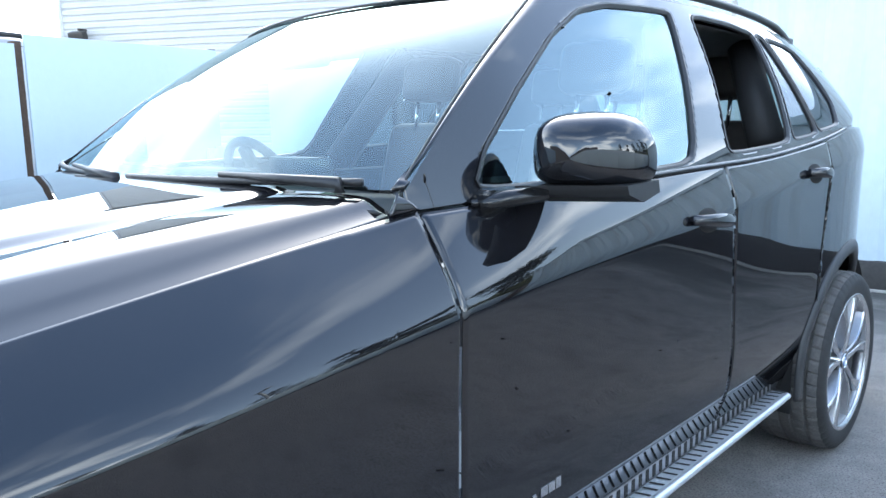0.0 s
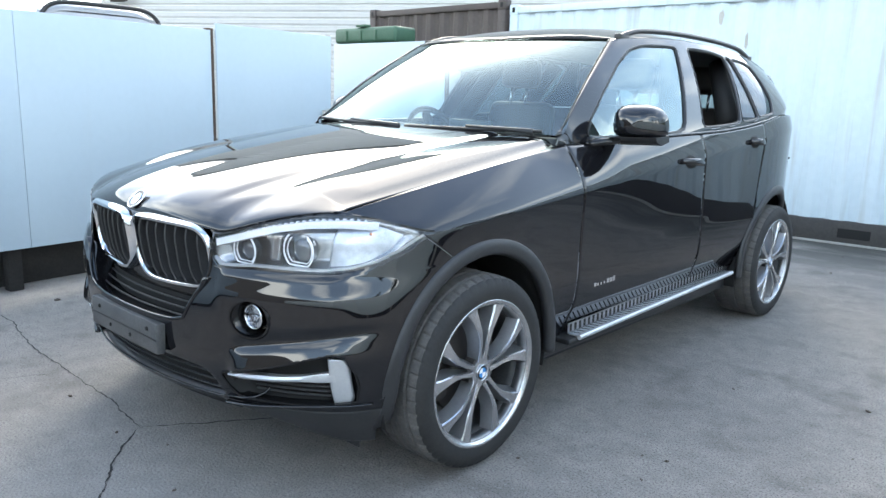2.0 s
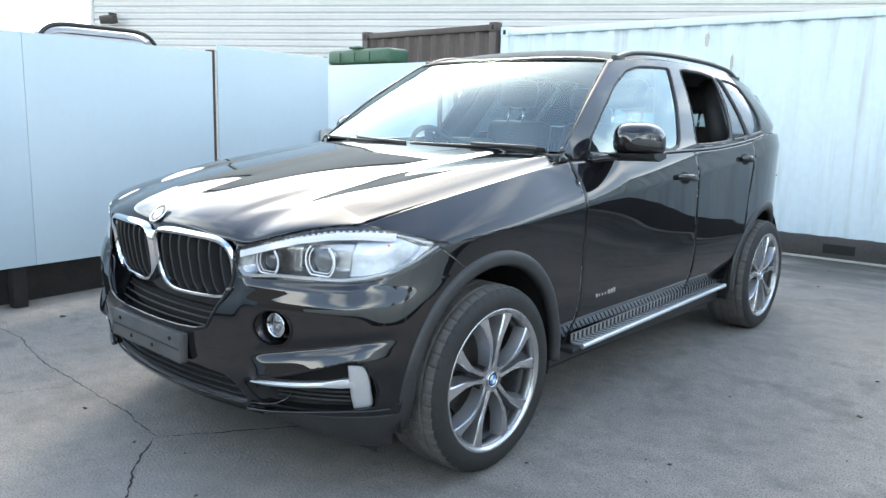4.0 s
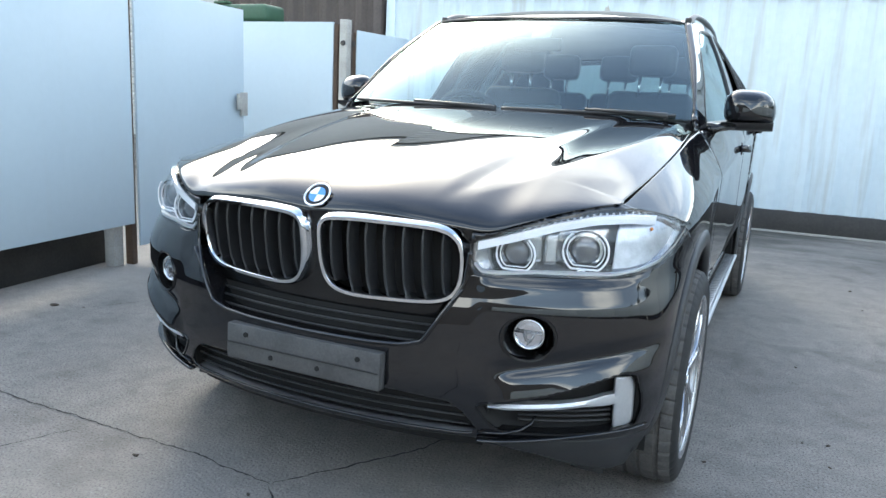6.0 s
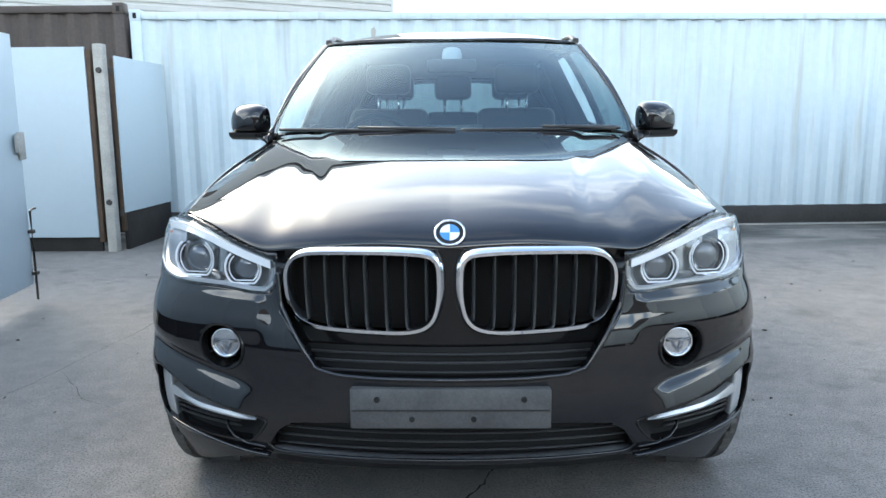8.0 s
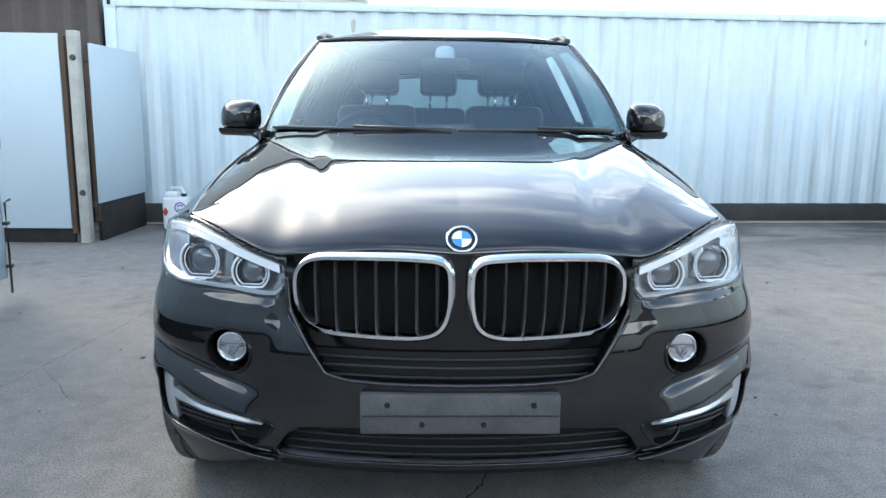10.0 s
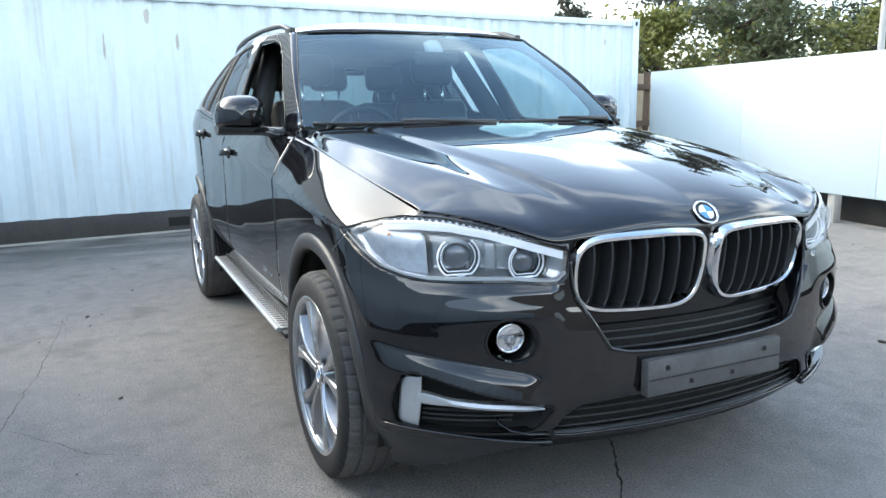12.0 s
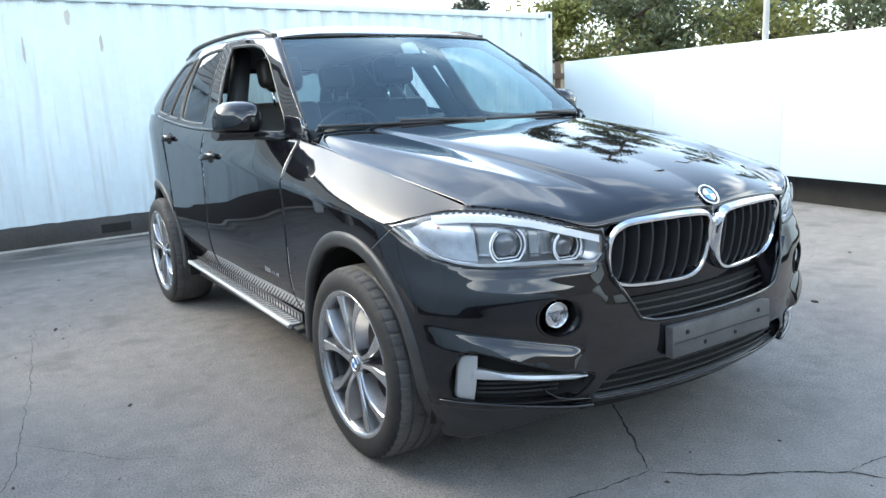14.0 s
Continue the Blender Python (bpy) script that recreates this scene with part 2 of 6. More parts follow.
def ground_mat():
    """Brushed concrete: broad damp-stain patches, fine sandy grain, oil spots."""
    m = mat("concrete", (0.278, 0.252, 0.226), 0.85, vary=0.9, scale=0.7, color2=(0.178, 0.164, 0.150), bump=0.006, bscale=90, spec=0.3, detail=10)
    n, l = m.node_tree.nodes, m.node_tree.links
    b = n["Principled BSDF"]
    src = b.inputs["Base Color"].links[0].from_socket
    t = n.new("ShaderNodeTexCoord")
    for scale, lo, hi, amount, col in ((3.1, 0.55, 0.70, 0.65, (0.125, 0.112, 0.10)), (14.0, 0.55, 0.70, 0.4, (0.135, 0.122, 0.11)), (130.0, 0.50, 0.64, 0.8, (0.08, 0.077, 0.072)), (0.33, 0.50, 0.72, 0.55, (0.295, 0.275, 0.255)), (60.0, 0.60, 0.72, 0.6, (0.34, 0.33, 0.31))):
        a, r, x = n.new("ShaderNodeTexNoise"), n.new("ShaderNodeMapRange"), n.new("ShaderNodeMix")
        a.inputs["Scale"].default_value, a.inputs["Detail"].default_value = scale, 8
        r.inputs["From Min"].default_value, r.inputs["From Max"].default_value, r.inputs["To Max"].default_value = lo, hi, amount
        x.data_type = "RGBA"
        x.inputs["B"].default_value = (*col, 1)
        l.new(t.outputs["Object"], a.inputs["Vector"])
        l.new(a.outputs["Fac"], r.inputs["Value"])
        l.new(r.outputs["Result"], x.inputs["Factor"])
        l.new(src, x.inputs["A"])
        src = x.outputs["Result"]
    # dark patches, broken by noise, that grow denser towards the container's foot
    sep, r1, a, r2, mu, x = n.new("ShaderNodeSeparateXYZ"), n.new("ShaderNodeMapRange"), n.new("ShaderNodeTexNoise"), n.new("ShaderNodeMapRange"), n.new("ShaderNodeMath"), n.new("ShaderNodeMix")
    mp = n.new("ShaderNodeMapping")
    mp.inputs["Scale"].default_value = (0.5, 1.6, 1.0)
    a.inputs["Scale"].default_value, a.inputs["Detail"].default_value = 1.6, 6
    r1.inputs["From Min"].default_value, r1.inputs["From Max"].default_value = 4.3, 5.7
    r2.inputs["From Min"].default_value, r2.inputs["From Max"].default_value = 0.40, 0.56
    mu.operation = "MULTIPLY"
    x.data_type = "RGBA"
    x.inputs["B"].default_value = (0.085, 0.082, 0.074, 1)
    l.new(t.outputs["Object"], sep.inputs["Vector"])
    l.new(t.outputs["Object"], mp.inputs["Vector"])
    l.new(mp.outputs["Vector"], a.inputs["Vector"])
    l.new(sep.outputs["Y"], r1.inputs["Value"])
    l.new(a.outputs["Fac"], r2.inputs["Value"])
    l.new(r1.outputs["Result"], mu.inputs[0])
    l.new(r2.outputs["Result"], mu.inputs[1])
    l.new(mu.outputs[0], x.inputs["Factor"])
    l.new(src, x.inputs["A"])
    l.new(x.outputs["Result"], b.inputs["Base Color"])
    return m


concrete = ground_mat()


def streaked(m, col, amount):
    """Adds long upright run-marks of dirt and rust to a painted wall."""
    n, l = m.node_tree.nodes, m.node_tree.links
    b = n["Principled BSDF"]
    src = b.inputs["Base Color"].links[0].from_socket
    t, mp, a, r, x = n.new("ShaderNodeTexCoord"), n.new("ShaderNodeMapping"), n.new("ShaderNodeTexNoise"), n.new("ShaderNodeMapRange"), n.new("ShaderNodeMix")
    mp.inputs["Scale"].default_value = (5.5, 5.5, 0.35)
    a.inputs["Scale"].default_value, a.inputs["Detail"].default_value = 2.0, 7
    r.inputs["From Min"].default_value, r.inputs["From Max"].default_value, r.inputs["To Max"].default_value = 0.56, 0.74, amount
    x.data_type = "RGBA"
    x.inputs["B"].default_value = (*col, 1)
    l.new(t.outputs["Object"], mp.inputs["Vector"])
    l.new(mp.outputs["Vector"], a.inputs["Vector"])
    l.new(a.outputs["Fac"], r.inputs["Value"])
    l.new(r.outputs["Result"], x.inputs["Factor"])
    l.new(src, x.inputs["A"])
    l.new(x.outputs["Result"], b.inputs["Base Color"])


streaked(white_steel, (0.36, 0.36, 0.33), 0.55)
streaked(white_board, (0.42, 0.46, 0.48), 0.14)

# ---- building tools ----
def part(name, bm, material, parent=None, label="", smooth=False, angle=None):
    """Links a bmesh as one mesh object, under a thing if parent is given."""
    me = bpy.data.meshes.new(name)
    bmesh.ops.recalc_face_normals(bm, faces=bm.faces)
    bm.to_mesh(me)
    bm.free()
    me.materials.append(material)
    if smooth:
        me.shade_smooth()
        if angle:
            me.set_sharp_from_angle(angle=radians(angle))
    ob = new(name, me)
    ob.parent = parent
    if label:
        tagged(ob, label)
    return ob


def thing(name, label, category, group="", kind="", at=(0, 0, 0)):
    ob = new(name)
    ob.location = at
    ob.empty_display_size = 0.2
    return tagged(ob, label, category, group, kind)


def box(bm, lo, hi, bevel=0.0, m=None, seg=2):
    """An upright box with rounded edges, added to bm."""
    r = bmesh.ops.create_cube(bm, size=1.0)
    vs = r["verts"]
    c, s = [(a + b) / 2 for a, b in zip(lo, hi)], [b - a for a, b in zip(lo, hi)]
    for v in vs:
        v.co = Vector((c[i] + v.co[i] * s[i] for i in range(3)))
    es = list({e for v in vs for e in v.link_edges})
    if bevel > 0:
        out = bmesh.ops.bevel(bm, geom=es, offset=bevel, segments=seg, profile=0.5, affect="EDGES", clamp_overlap=True)
        vs = list({v for f in out["faces"] for v in f.verts} | {v for v in vs if v.is_valid})
    if m is not None:
        bmesh.ops.transform(bm, matrix=m, verts=[v for v in vs if v.is_valid])
    return vs


def boxed(name, lo, hi, material, parent=None, bevel=0.0, m=None, label="", seg=2):
    bm = bmesh.new()
    box(bm, lo, hi, bevel, m, seg)
    return part(name, bm, material, parent, label, smooth=bevel > 0, angle=35)


def tube(bm, pts, radius, seg=10, squash=1.0, closed=False):
    """A round bar along pts; radius may be one number or one for each point."""
    pts = [Vector(p) for p in pts]
    rad = [radius] * len(pts) if isinstance(radius, (int, float)) else list(radius)
    rings, up = [], Vector((0, 0, 1))
    for i, p in enumerate(pts):
        if closed:
            d = pts[(i + 1) % len(pts)] - pts[i - 1]
        else:
            d = pts[min(i + 1, len(pts) - 1)] - pts[max(i - 1, 0)]
        d.normalize()
        s = d.cross(up)
        s = s.normalized() if s.length > 0.05 else d.cross(Vector((0, 1, 0))).normalized()
        w = s.cross(d)
        rings.append([bm.verts.new(p + rad[i] * (math.cos(a) * s + squash * math.sin(a) * w)) for a in (2 * math.pi * k / seg for k in range(seg))])
    n = len(rings)
    for i in range(n if closed else n - 1):
        a, b = rings[i], rings[(i + 1) % n]
        for k in range(seg):
            bm.faces.new((a[k], a[(k + 1) % seg], b[(k + 1) % seg], b[k]))
    if not closed:
        bm.faces.new(rings[0][::-1])
        bm.faces.new(rings[-1])


def sheet(name, P, material, parent, label="", thick=0.0, keep=None, out=(0, 1.5, 0.75), smooth=True, wrap=False):
    """A grid of points P (rows, columns, 3) as a smooth panel, facing away from the point out; keep: which cells stay."""
    P = np.asarray(P, float)
    m, n = P.shape[:2]
    idx = np.arange(m * n).reshape(m, n)
    nn = n if wrap else n - 1
    faces = []
    for i in range(m - 1):
        for j in range(nn):
            if keep is None or keep[i, j]:
                j2 = (j + 1) % n
                faces.append((int(idx[i, j]), int(idx[i, j2]), int(idx[i + 1, j2]), int(idx[i + 1, j])))
    V = P.reshape(-1, 3)
    F = np.array(faces)
    a, b, c = V[F[:, 0]], V[F[:, 1]], V[F[:, 2]]
    d = V[F[:, 3]]
    nor = np.cross(c - a, d - b)
    if np.sum(nor * ((a + c) / 2 - np.array(out))) < 0:
        faces = [f[::-1] for f in faces]
    used = np.unique(F)
    remap = -np.ones(m * n, int)
    remap[used] = np.arange(len(used))
    me = bpy.data.meshes.new(name)
    me.from_pydata(V[used].tolist(), [], [tuple(int(remap[k]) for k in f) for f in faces])
    me.validate()
    bm = bmesh.new()
    bm.from_mesh(me)
    bmesh.ops.remove_doubles(bm, verts=bm.verts, dist=0.0002)
    bm.to_mesh(me)
    bm.free()
    me.materials.append(material)
    if smooth:
        me.shade_smooth()
    ob = new(name, me)
    ob.parent = parent
    if thick:
        so = ob.modifiers.new("thickness", "SOLIDIFY")
        so.thickness, so.offset = thick, -1.0
        so.use_rim = True
        so.use_even_offset = False
    if label:
        tagged(ob, label)
    return ob


def spline(xs, ys):
    """A smooth monotone-friendly curve through a few points (cubic Hermite, finite differences)."""
    xs, ys = np.array(xs, float), np.array(ys, float)
    h = np.diff(xs)
    s = np.diff(ys) / h
    m = np.empty_like(xs)
    m[0], m[-1] = s[0], s[-1]
    m[1:-1] = (s[:-1] * h[1:] + s[1:] * h[:-1]) / (h[1:] + h[:-1])

    def f(x):
        x = np.asarray(x, float)
        xc = np.clip(x, xs[0], xs[-1])
        i = np.clip(np.searchsorted(xs, xc) - 1, 0, len(xs) - 2)
        t = (xc - xs[i]) / h[i]
        t2, t3 = t * t, t * t * t
        y = (2 * t3 - 3 * t2 + 1) * ys[i] + (t3 - 2 * t2 + t) * h[i] * m[i] + (3 * t2 - 2 * t3) * ys[i + 1] + (t3 - t2) * h[i] * m[i + 1]
        return y + np.where(x < xs[0], (x - xs[0]) * m[0], 0) + np.where(x > xs[-1], (x - xs[-1]) * m[-1], 0)
    return f


def smooth01(x):
    x = np.clip(x, 0, 1)
    return x * x * (3 - 2 * x)


def rounded_poly(pts, n=160, rounds=3):
    """A closed outline with its corners cut smooth (Chaikin), resampled evenly to n points."""
    P = np.array(pts, float)
    for r in range(rounds):
        c = 0.10 if r == 0 else 0.2
        Q = np.roll(P, -1, axis=0)
        P = np.stack([(1 - c) * P + c * Q, c * P + (1 - c) * Q], 1).reshape(-1, P.shape[1])
    P = np.vstack([P, P[:1]])
    s = np.concatenate([[0], np.cumsum(np.linalg.norm(np.diff(P, axis=0), axis=1))])
    u = np.linspace(0, s[-1], n, endpoint=False)
    return np.stack([np.interp(u, s, P[:, k]) for k in range(P.shape[1])], 1)


def inside(poly, a, b):
    """Which of the points (a, b) lie in the closed outline poly."""
    a, b = np.asarray(a), np.asarray(b)
    res = np.zeros(a.shape, bool)
    p, q = poly, np.roll(poly, -1, axis=0)
    for (x0, y0), (x1, y1) in zip(p, q):
        if y0 == y1:
            continue
        hit = ((y0 > b) != (y1 > b)) & (a < (x1 - x0) * (b - y0) / (y1 - y0) + x0)
        res ^= hit
    return res


def cut(a, b, polys):
    """Cuts outlines out of a grid of flat coordinates a, b: cells inside go, rim points slide on to the outline."""
    a, b = a.copy(), b.copy()
    keep = np.ones((a.shape[0] - 1, a.shape[1] - 1), bool)
    for poly in polys:
        ca = (a[:-1, :-1] + a[1:, :-1] + a[:-1, 1:] + a[1:, 1:]) / 4
        cb = (b[:-1, :-1] + b[1:, :-1] + b[:-1, 1:] + b[1:, 1:]) / 4
        gone = inside(poly, ca, cb)
        keep &= ~gone
        near = np.zeros(a.shape, int)
        far = np.zeros(a.shape, int)
        for di in (0, 1):
            for dj in (0, 1):
                near[di:di + gone.shape[0], dj:dj + gone.shape[1]] += gone
                far[di:di + gone.shape[0], dj:dj + gone.shape[1]] += ~gone
        rim = np.argwhere((near > 0) & (far > 0))
        p, q = poly, np.roll(poly, -1, axis=0)
        e = q - p
        for i, j in rim:
            v = np.array((a[i, j], b[i, j]))
            t = np.clip(np.sum((v - p) * e, 1) / np.maximum(np.sum(e * e, 1), 1e-12), 0, 1)
            c = p + t[:, None] * e
            k = np.argmin(np.sum((c - v) ** 2, 1))
            a[i, j], b[i, j] = c[k]
    return a, b, keep


def ring(name, outline, section, material, parent, label="", center=None):
    """A moulding round a closed 3D outline. section: rows (outward, forward) of its closed profile; forward is along the face's normal."""
    O = np.array(outline, float)
    c = O.mean(0)
    t = np.roll(O, -1, 0) - np.roll(O, 1, 0)
    t /= np.linalg.norm(t, axis=1)[:, None]
    nor = np.cross(O - c, np.roll(O, -1, 0) - c).sum(0)
    nor /= np.linalg.norm(nor)
    if center is not None and np.dot(nor, c - np.array(center)) < 0:
        nor = -nor
    o = np.cross(t, nor)
    o /= np.linalg.norm(o, axis=1)[:, None]
    if np.sum(o * (O - c)) < 0:
        o = -o
    P = np.stack([O + a * o + f * nor for a, f in section], 0)
    P = np.vstack([P, P[:1]])
    bm = bmesh.new()
    m, n = P.shape[:2]
    vs = [[bm.verts.new(P[i, j]) for j in range(n)] for i in range(m - 1)]
    for i in range(m - 1):
        for j in range(n):
            bm.faces.new((vs[i][j], vs[i][(j + 1) % n], vs[(i + 1) % (m - 1)][(j + 1) % n], vs[(i + 1) % (m - 1)][j]))
    return part(name, bm, material, parent, label, smooth=True, angle=40)


def fan(name, outline, material, parent, label="", rings_in=6, bulge=None):
    """A filled plate inside a closed 3D outline, as rings that shrink to its middle; bulge(points) may push them."""
    O = np.array(outline, float)
    c = O.mean(0)
    ks = np.linspace(1, 0.02, rings_in)
    P = np.stack([c + (O - c) * k for k in ks], 0)
    if bulge is not None:
        P = bulge(P)
    return sheet(name, P, material, parent, label, wrap=True)

# ---- the yard ----
def ground_sheet():
    bm = bmesh.new()
    bmesh.ops.create_grid(bm, x_segments=80, y_segments=80, size=500)
    for v in bm.verts:  # cells shrink towards the yard
        for i in (0, 1):
            v.co[i] = math.copysign(abs(v.co[i] / 500) ** 3 * 500, v.co[i])
    ob = part("ground", bm, concrete)
    return tagged(ob, "grey weathered concrete yard with fine sandy grain", "ground", kind="structure")


ground_sheet()


def crack(pts, width, seed):
    """A ragged open joint in the concrete, filled with dirt."""
    rnd = random.Random(seed)
    fine = []
    for (x0, y0), (x1, y1) in zip(pts, pts[1:]):
        n = max(2, int(math.hypot(x1 - x0, y1 - y0) / 0.02))
        fine += [(x0 + (x1 - x0) * k / n, y0 + (y1 - y0) * k / n) for k in range(n)]
    fine.append(pts[-1])
    bm = bmesh.new()
    rows, jx, jy = [], 0.0, 0.0
    for i, (x, y) in enumerate(fine):
        jx, jy = 0.85 * jx + rnd.uniform(-0.006, 0.006), 0.85 * jy + rnd.uniform(-0.006, 0.006)
        d = Vector(fine[min(i + 1, len(fine) - 1)]) - Vector(fine[max(i - 1, 0)])
        d.normalize()
        w = width * rnd.uniform(0.25, 1.0) * min(1, (i + 1) / 6, (len(fine) - i) / 6)
        rows.append((bm.verts.new((x + jx - d.y * w / 2, y + jy + d.x * w / 2, 0.002)), bm.verts.new((x + jx + d.y * w / 2, y + jy - d.x * w / 2, 0.002))))
    for a, b in zip(rows, rows[1:]):
        bm.faces.new((a[0], a[1], b[1], b[0]))
    ob = part("ground_crack", bm, skirt_black)
    return tagged(ob, "dark ragged crack in the grey concrete", "crack", kind="structure")


crack([(-2.6, -0.68), (-2.0, -0.66), (-1.5, -0.72), (-0.95, -0.73), (-0.57, -0.72), (-0.21, -0.765)], 0.0090, 1)
crack([(-0.21, -0.765), (-0.03, -0.50), (0.11, -0.29), (0.2, -0.05), (0.25, 0.4), (0.4, 1.2)], 0.0105, 2)
crack([(-0.21, -0.765), (-0.01, -0.957), (0.31, -1.17), (0.55, -1.6), (0.62, -2.2)], 0.0105, 3)
crack([(0.31, -1.17), (0.8, -1.22), (1.3, -1.35)], 0.0060, 4)
crack([(-1.80, 2.9), (-1.84, 2.6), (-1.95, 1.58), (-2.03, 0.95), (-2.12, 0.6), (-2.3, 0.2)], 0.0045, 5)
crack([(-2.03, 0.95), (-1.9, 0.78), (-1.67, 0.51), (-1.5, 0.42)], 0.0030, 6)
crack([(-1.0, -0.73), (-1.2, -1.1), (-1.25, -1.5)], 0.0053, 7)


def grit():
    """Small stones and dry leaf crumbs scattered on the concrete."""
    rnd = random.Random(5)
    bm = bmesh.new()
    spots = [(-1.58, 1.10, 0.011), (-2.34, -0.29, 0.018), (-2.45, 0.2, 0.022), (2.18, 0.04, 0.02)] + [(rnd.uniform(-2.8, 5), rnd.uniform(-2, 5.5), rnd.uniform(0.004, 0.012)) for _ in range(150)]
    for x, y, s in spots:
        if -1.0 < x < 1.0 and -0.6 < y < 4.1:
            continue
        r = bmesh.ops.create_icosphere(bm, subdivisions=1, radius=s, matrix=Matrix.Translation((x, y, s * 0.35)) @ Matrix.Rotation(rnd.uniform(0, 6), 4, "Z") @ Matrix.Diagonal((1.3, 0.7, 0.5, 1)))
        for v in r["verts"]:
            v.co += Vector((rnd.uniform(-1, 1), rnd.uniform(-1, 1), rnd.uniform(-0.3, 0.3))) * s * 0.25
    ob = part("grit", bm, bark)
    return tagged(ob, "small brown grit and leaf crumbs on concrete", "grit", kind="stuff")


grit()


# ---- white container behind the car ----
def corrugated(bm, length, z0, z1, pitch, depth, y=0.0):
    """An upright trapezoid-ribbed sheet along x."""
    xs, n = [], int(round(length / pitch))
    p = length / n
    for k in range(n):
        xs += [(k * p, 0.0), (k * p + 0.27 * p, 0.0), (k * p + 0.5 * p, depth), (k * p + 0.77 * p, depth)]
    xs.append((length, 0.0))
    lo = [bm.verts.new((x, y + d, z0)) for x, d in xs]
    hi = [bm.verts.new((x, y + d, z1)) for x, d in xs]
    for i in range(len(xs) - 1):
        bm.faces.new((lo[i], lo[i + 1], hi[i + 1], hi[i]))


def container(name, label, at, turn, length, height, width, body, base, skirt, pockets=()):
    c = thing(name, label, "container", at=at)
    c.rotation_euler[2] = turn
    for k, y in enumerate((0.035, width - 0.035)):
        bm = bmesh.new()
        corrugated(bm, length - 0.24, skirt - 0.01, height - 0.1, 0.278, 0.036 if k == 0 else -0.036, y)
        bmesh.ops.translate(bm, vec=(0.12, 0, 0), verts=bm.verts)
        part("side_panel", bm, body, c, "ribbed steel side panel with dirt runs")
    for x in (0.0, length - 0.12):
        for y in (0.0, width - 0.12):
            boxed("corner_post", (x, y, skirt - 0.02), (x + 0.12, y + 0.12, height - 0.118), body, c, 0.008)
            boxed("corner_casting", (x - 0.003, y - 0.003, height - 0.118), (x + 0.123, y + 0.123, height + 0.006), body, c, 0.008)
            # slot is a thin near-black plate, its inner shade given as colour
            boxed("casting_slot", (x + 0.04, y - 0.005 if y == 0 else y + 0.125, height - 0.09), (x + 0.08, y - 0.0035 if y == 0 else y + 0.1265, height - 0.03), dark_void, c)
    for y in (0.012, width - 0.072):
        boxed("top_rail", (0.123, y, height - 0.1), (length - 0.123, y + 0.06, height - 0.02), body, c, 0.006)
        boxed("bottom_rail", (0.0, y + 0.006, 0.0), (length, y + 0.06, skirt - 0.012), base, c, 0.004, label="black-painted base rail")
    for x in pockets:
        # pocket drawn as a near-black plate on the rail, shade as colour
        boxed("forklift_pocket", (x - 0.15, 0.0145, 0.07), (x + 0.15, 0.0175, 0.165), dark_void, c)
    for x in (0.04, length - 0.04):
        bm = bmesh.new()
        corrugated(bm, width - 0.24, skirt, height - 0.1, 0.25, 0.03)
        bmesh.ops.transform(bm, matrix=Matrix.Translation((x, 0.12, 0)) @ Matrix.Rotation(math.pi / 2, 4, "Z"), verts=bm.verts)
        part("end_panel", bm, body, c)
    boxed("roof", (0.125, 0.075, height - 0.06), (length - 0.125, width - 0.075, height - 0.03), body, c, 0.004)
    boxed("bottom_flange", (0.0, 0.004, 0.0), (length, 0.017, 0.022), grey_wood, c, 0.002)
    boxed("floor_pan", (0.005, 0.08, 0.05), (length - 0.005, width - 0.08, skirt - 0.03), base, c, 0.004)
    return c


white_box = container("shipping_container", "white shipping container with vertical ribs and rusty runs", (-3.64, 5.908, 0), math.atan(0.0634), 9.52, 2.53, 2.44, white_steel, base_grey, 0.25, (2.93, 4.28))


def rust_mark(x, z, w, h, seed):
    rnd = random.Random(seed)
    bm = bmesh.new()
    n = 14
    vs = [bm.verts.new((x + w * math.cos(a) * rnd.uniform(0.6, 1.1), 0.0325, z + h * math.sin(a) * rnd.uniform(0.7, 1.1))) for a in (2 * math.pi * k / n for k in range(n))]
    bm.faces.new(vs)
    return part("bare_patch", bm, grey_wood, white_box, "bare patch where the paint has flaked")


for x, z, w, h, s in ((2.73, 2.27, 0.035, 0.09, 1), (2.30, 1.95, 0.012, 0.16, 2), (3.02, 2.02, 0.02, 0.1, 3), (8.9, 2.2, 0.02, 0.045, 4)):
    rust_mark(x, z, w, h, s)

container("shipping_container", "dark brown shipping container with vertical ribs", (-6.3, 5.86, 0), 0.0, 2.62, 2.60, 6.0, brown_steel, skirt_black, 0.2)


# ---- white hoarding and gate on one side ----
HOARD = Matrix.Translation((-2.72, 0, 0)) @ Matrix.Rotation(math.atan(0.12), 4, "Z")


def hoarding_panel(y0, y1, z0=0.295, z1=1.812):
    p = thing("fence_panel", "white painted hoarding board above a black skirt", "fence", "hoarding boards")
    p.matrix_basis = HOARD
    boxed("board", (-0.018, y0, z0), (0.0, y1, z1), white_board, p, 0.002)
    boxed("skirt", (-0.29, y0, 0.0), (-0.24, y1, z0 + 0.06), skirt_black, p, 0.003, label="black skirt set back below the board")
    for z in (0.5, 1.0, 1.6):
        boxed("rail", (-0.075, y0 + 0.01, z - 0.04), (-0.02, y1 - 0.01, z + 0.04), dark_wood, p, 0.004)
    # posts beneath the boards coloured black for the shade there; the last stays grey
    boxed("post", (-0.16, y1 - 0.12, 0), (-0.078, y1 - 0.03, z1 - 0.03), grey_wood if y1 > 1 else skirt_black, p, 0.005, label="short upright post")
    return p


ys = [-9.18, -7.70, -6.22, -4.74, -3.26, -1.78, -0.31, 1.168]
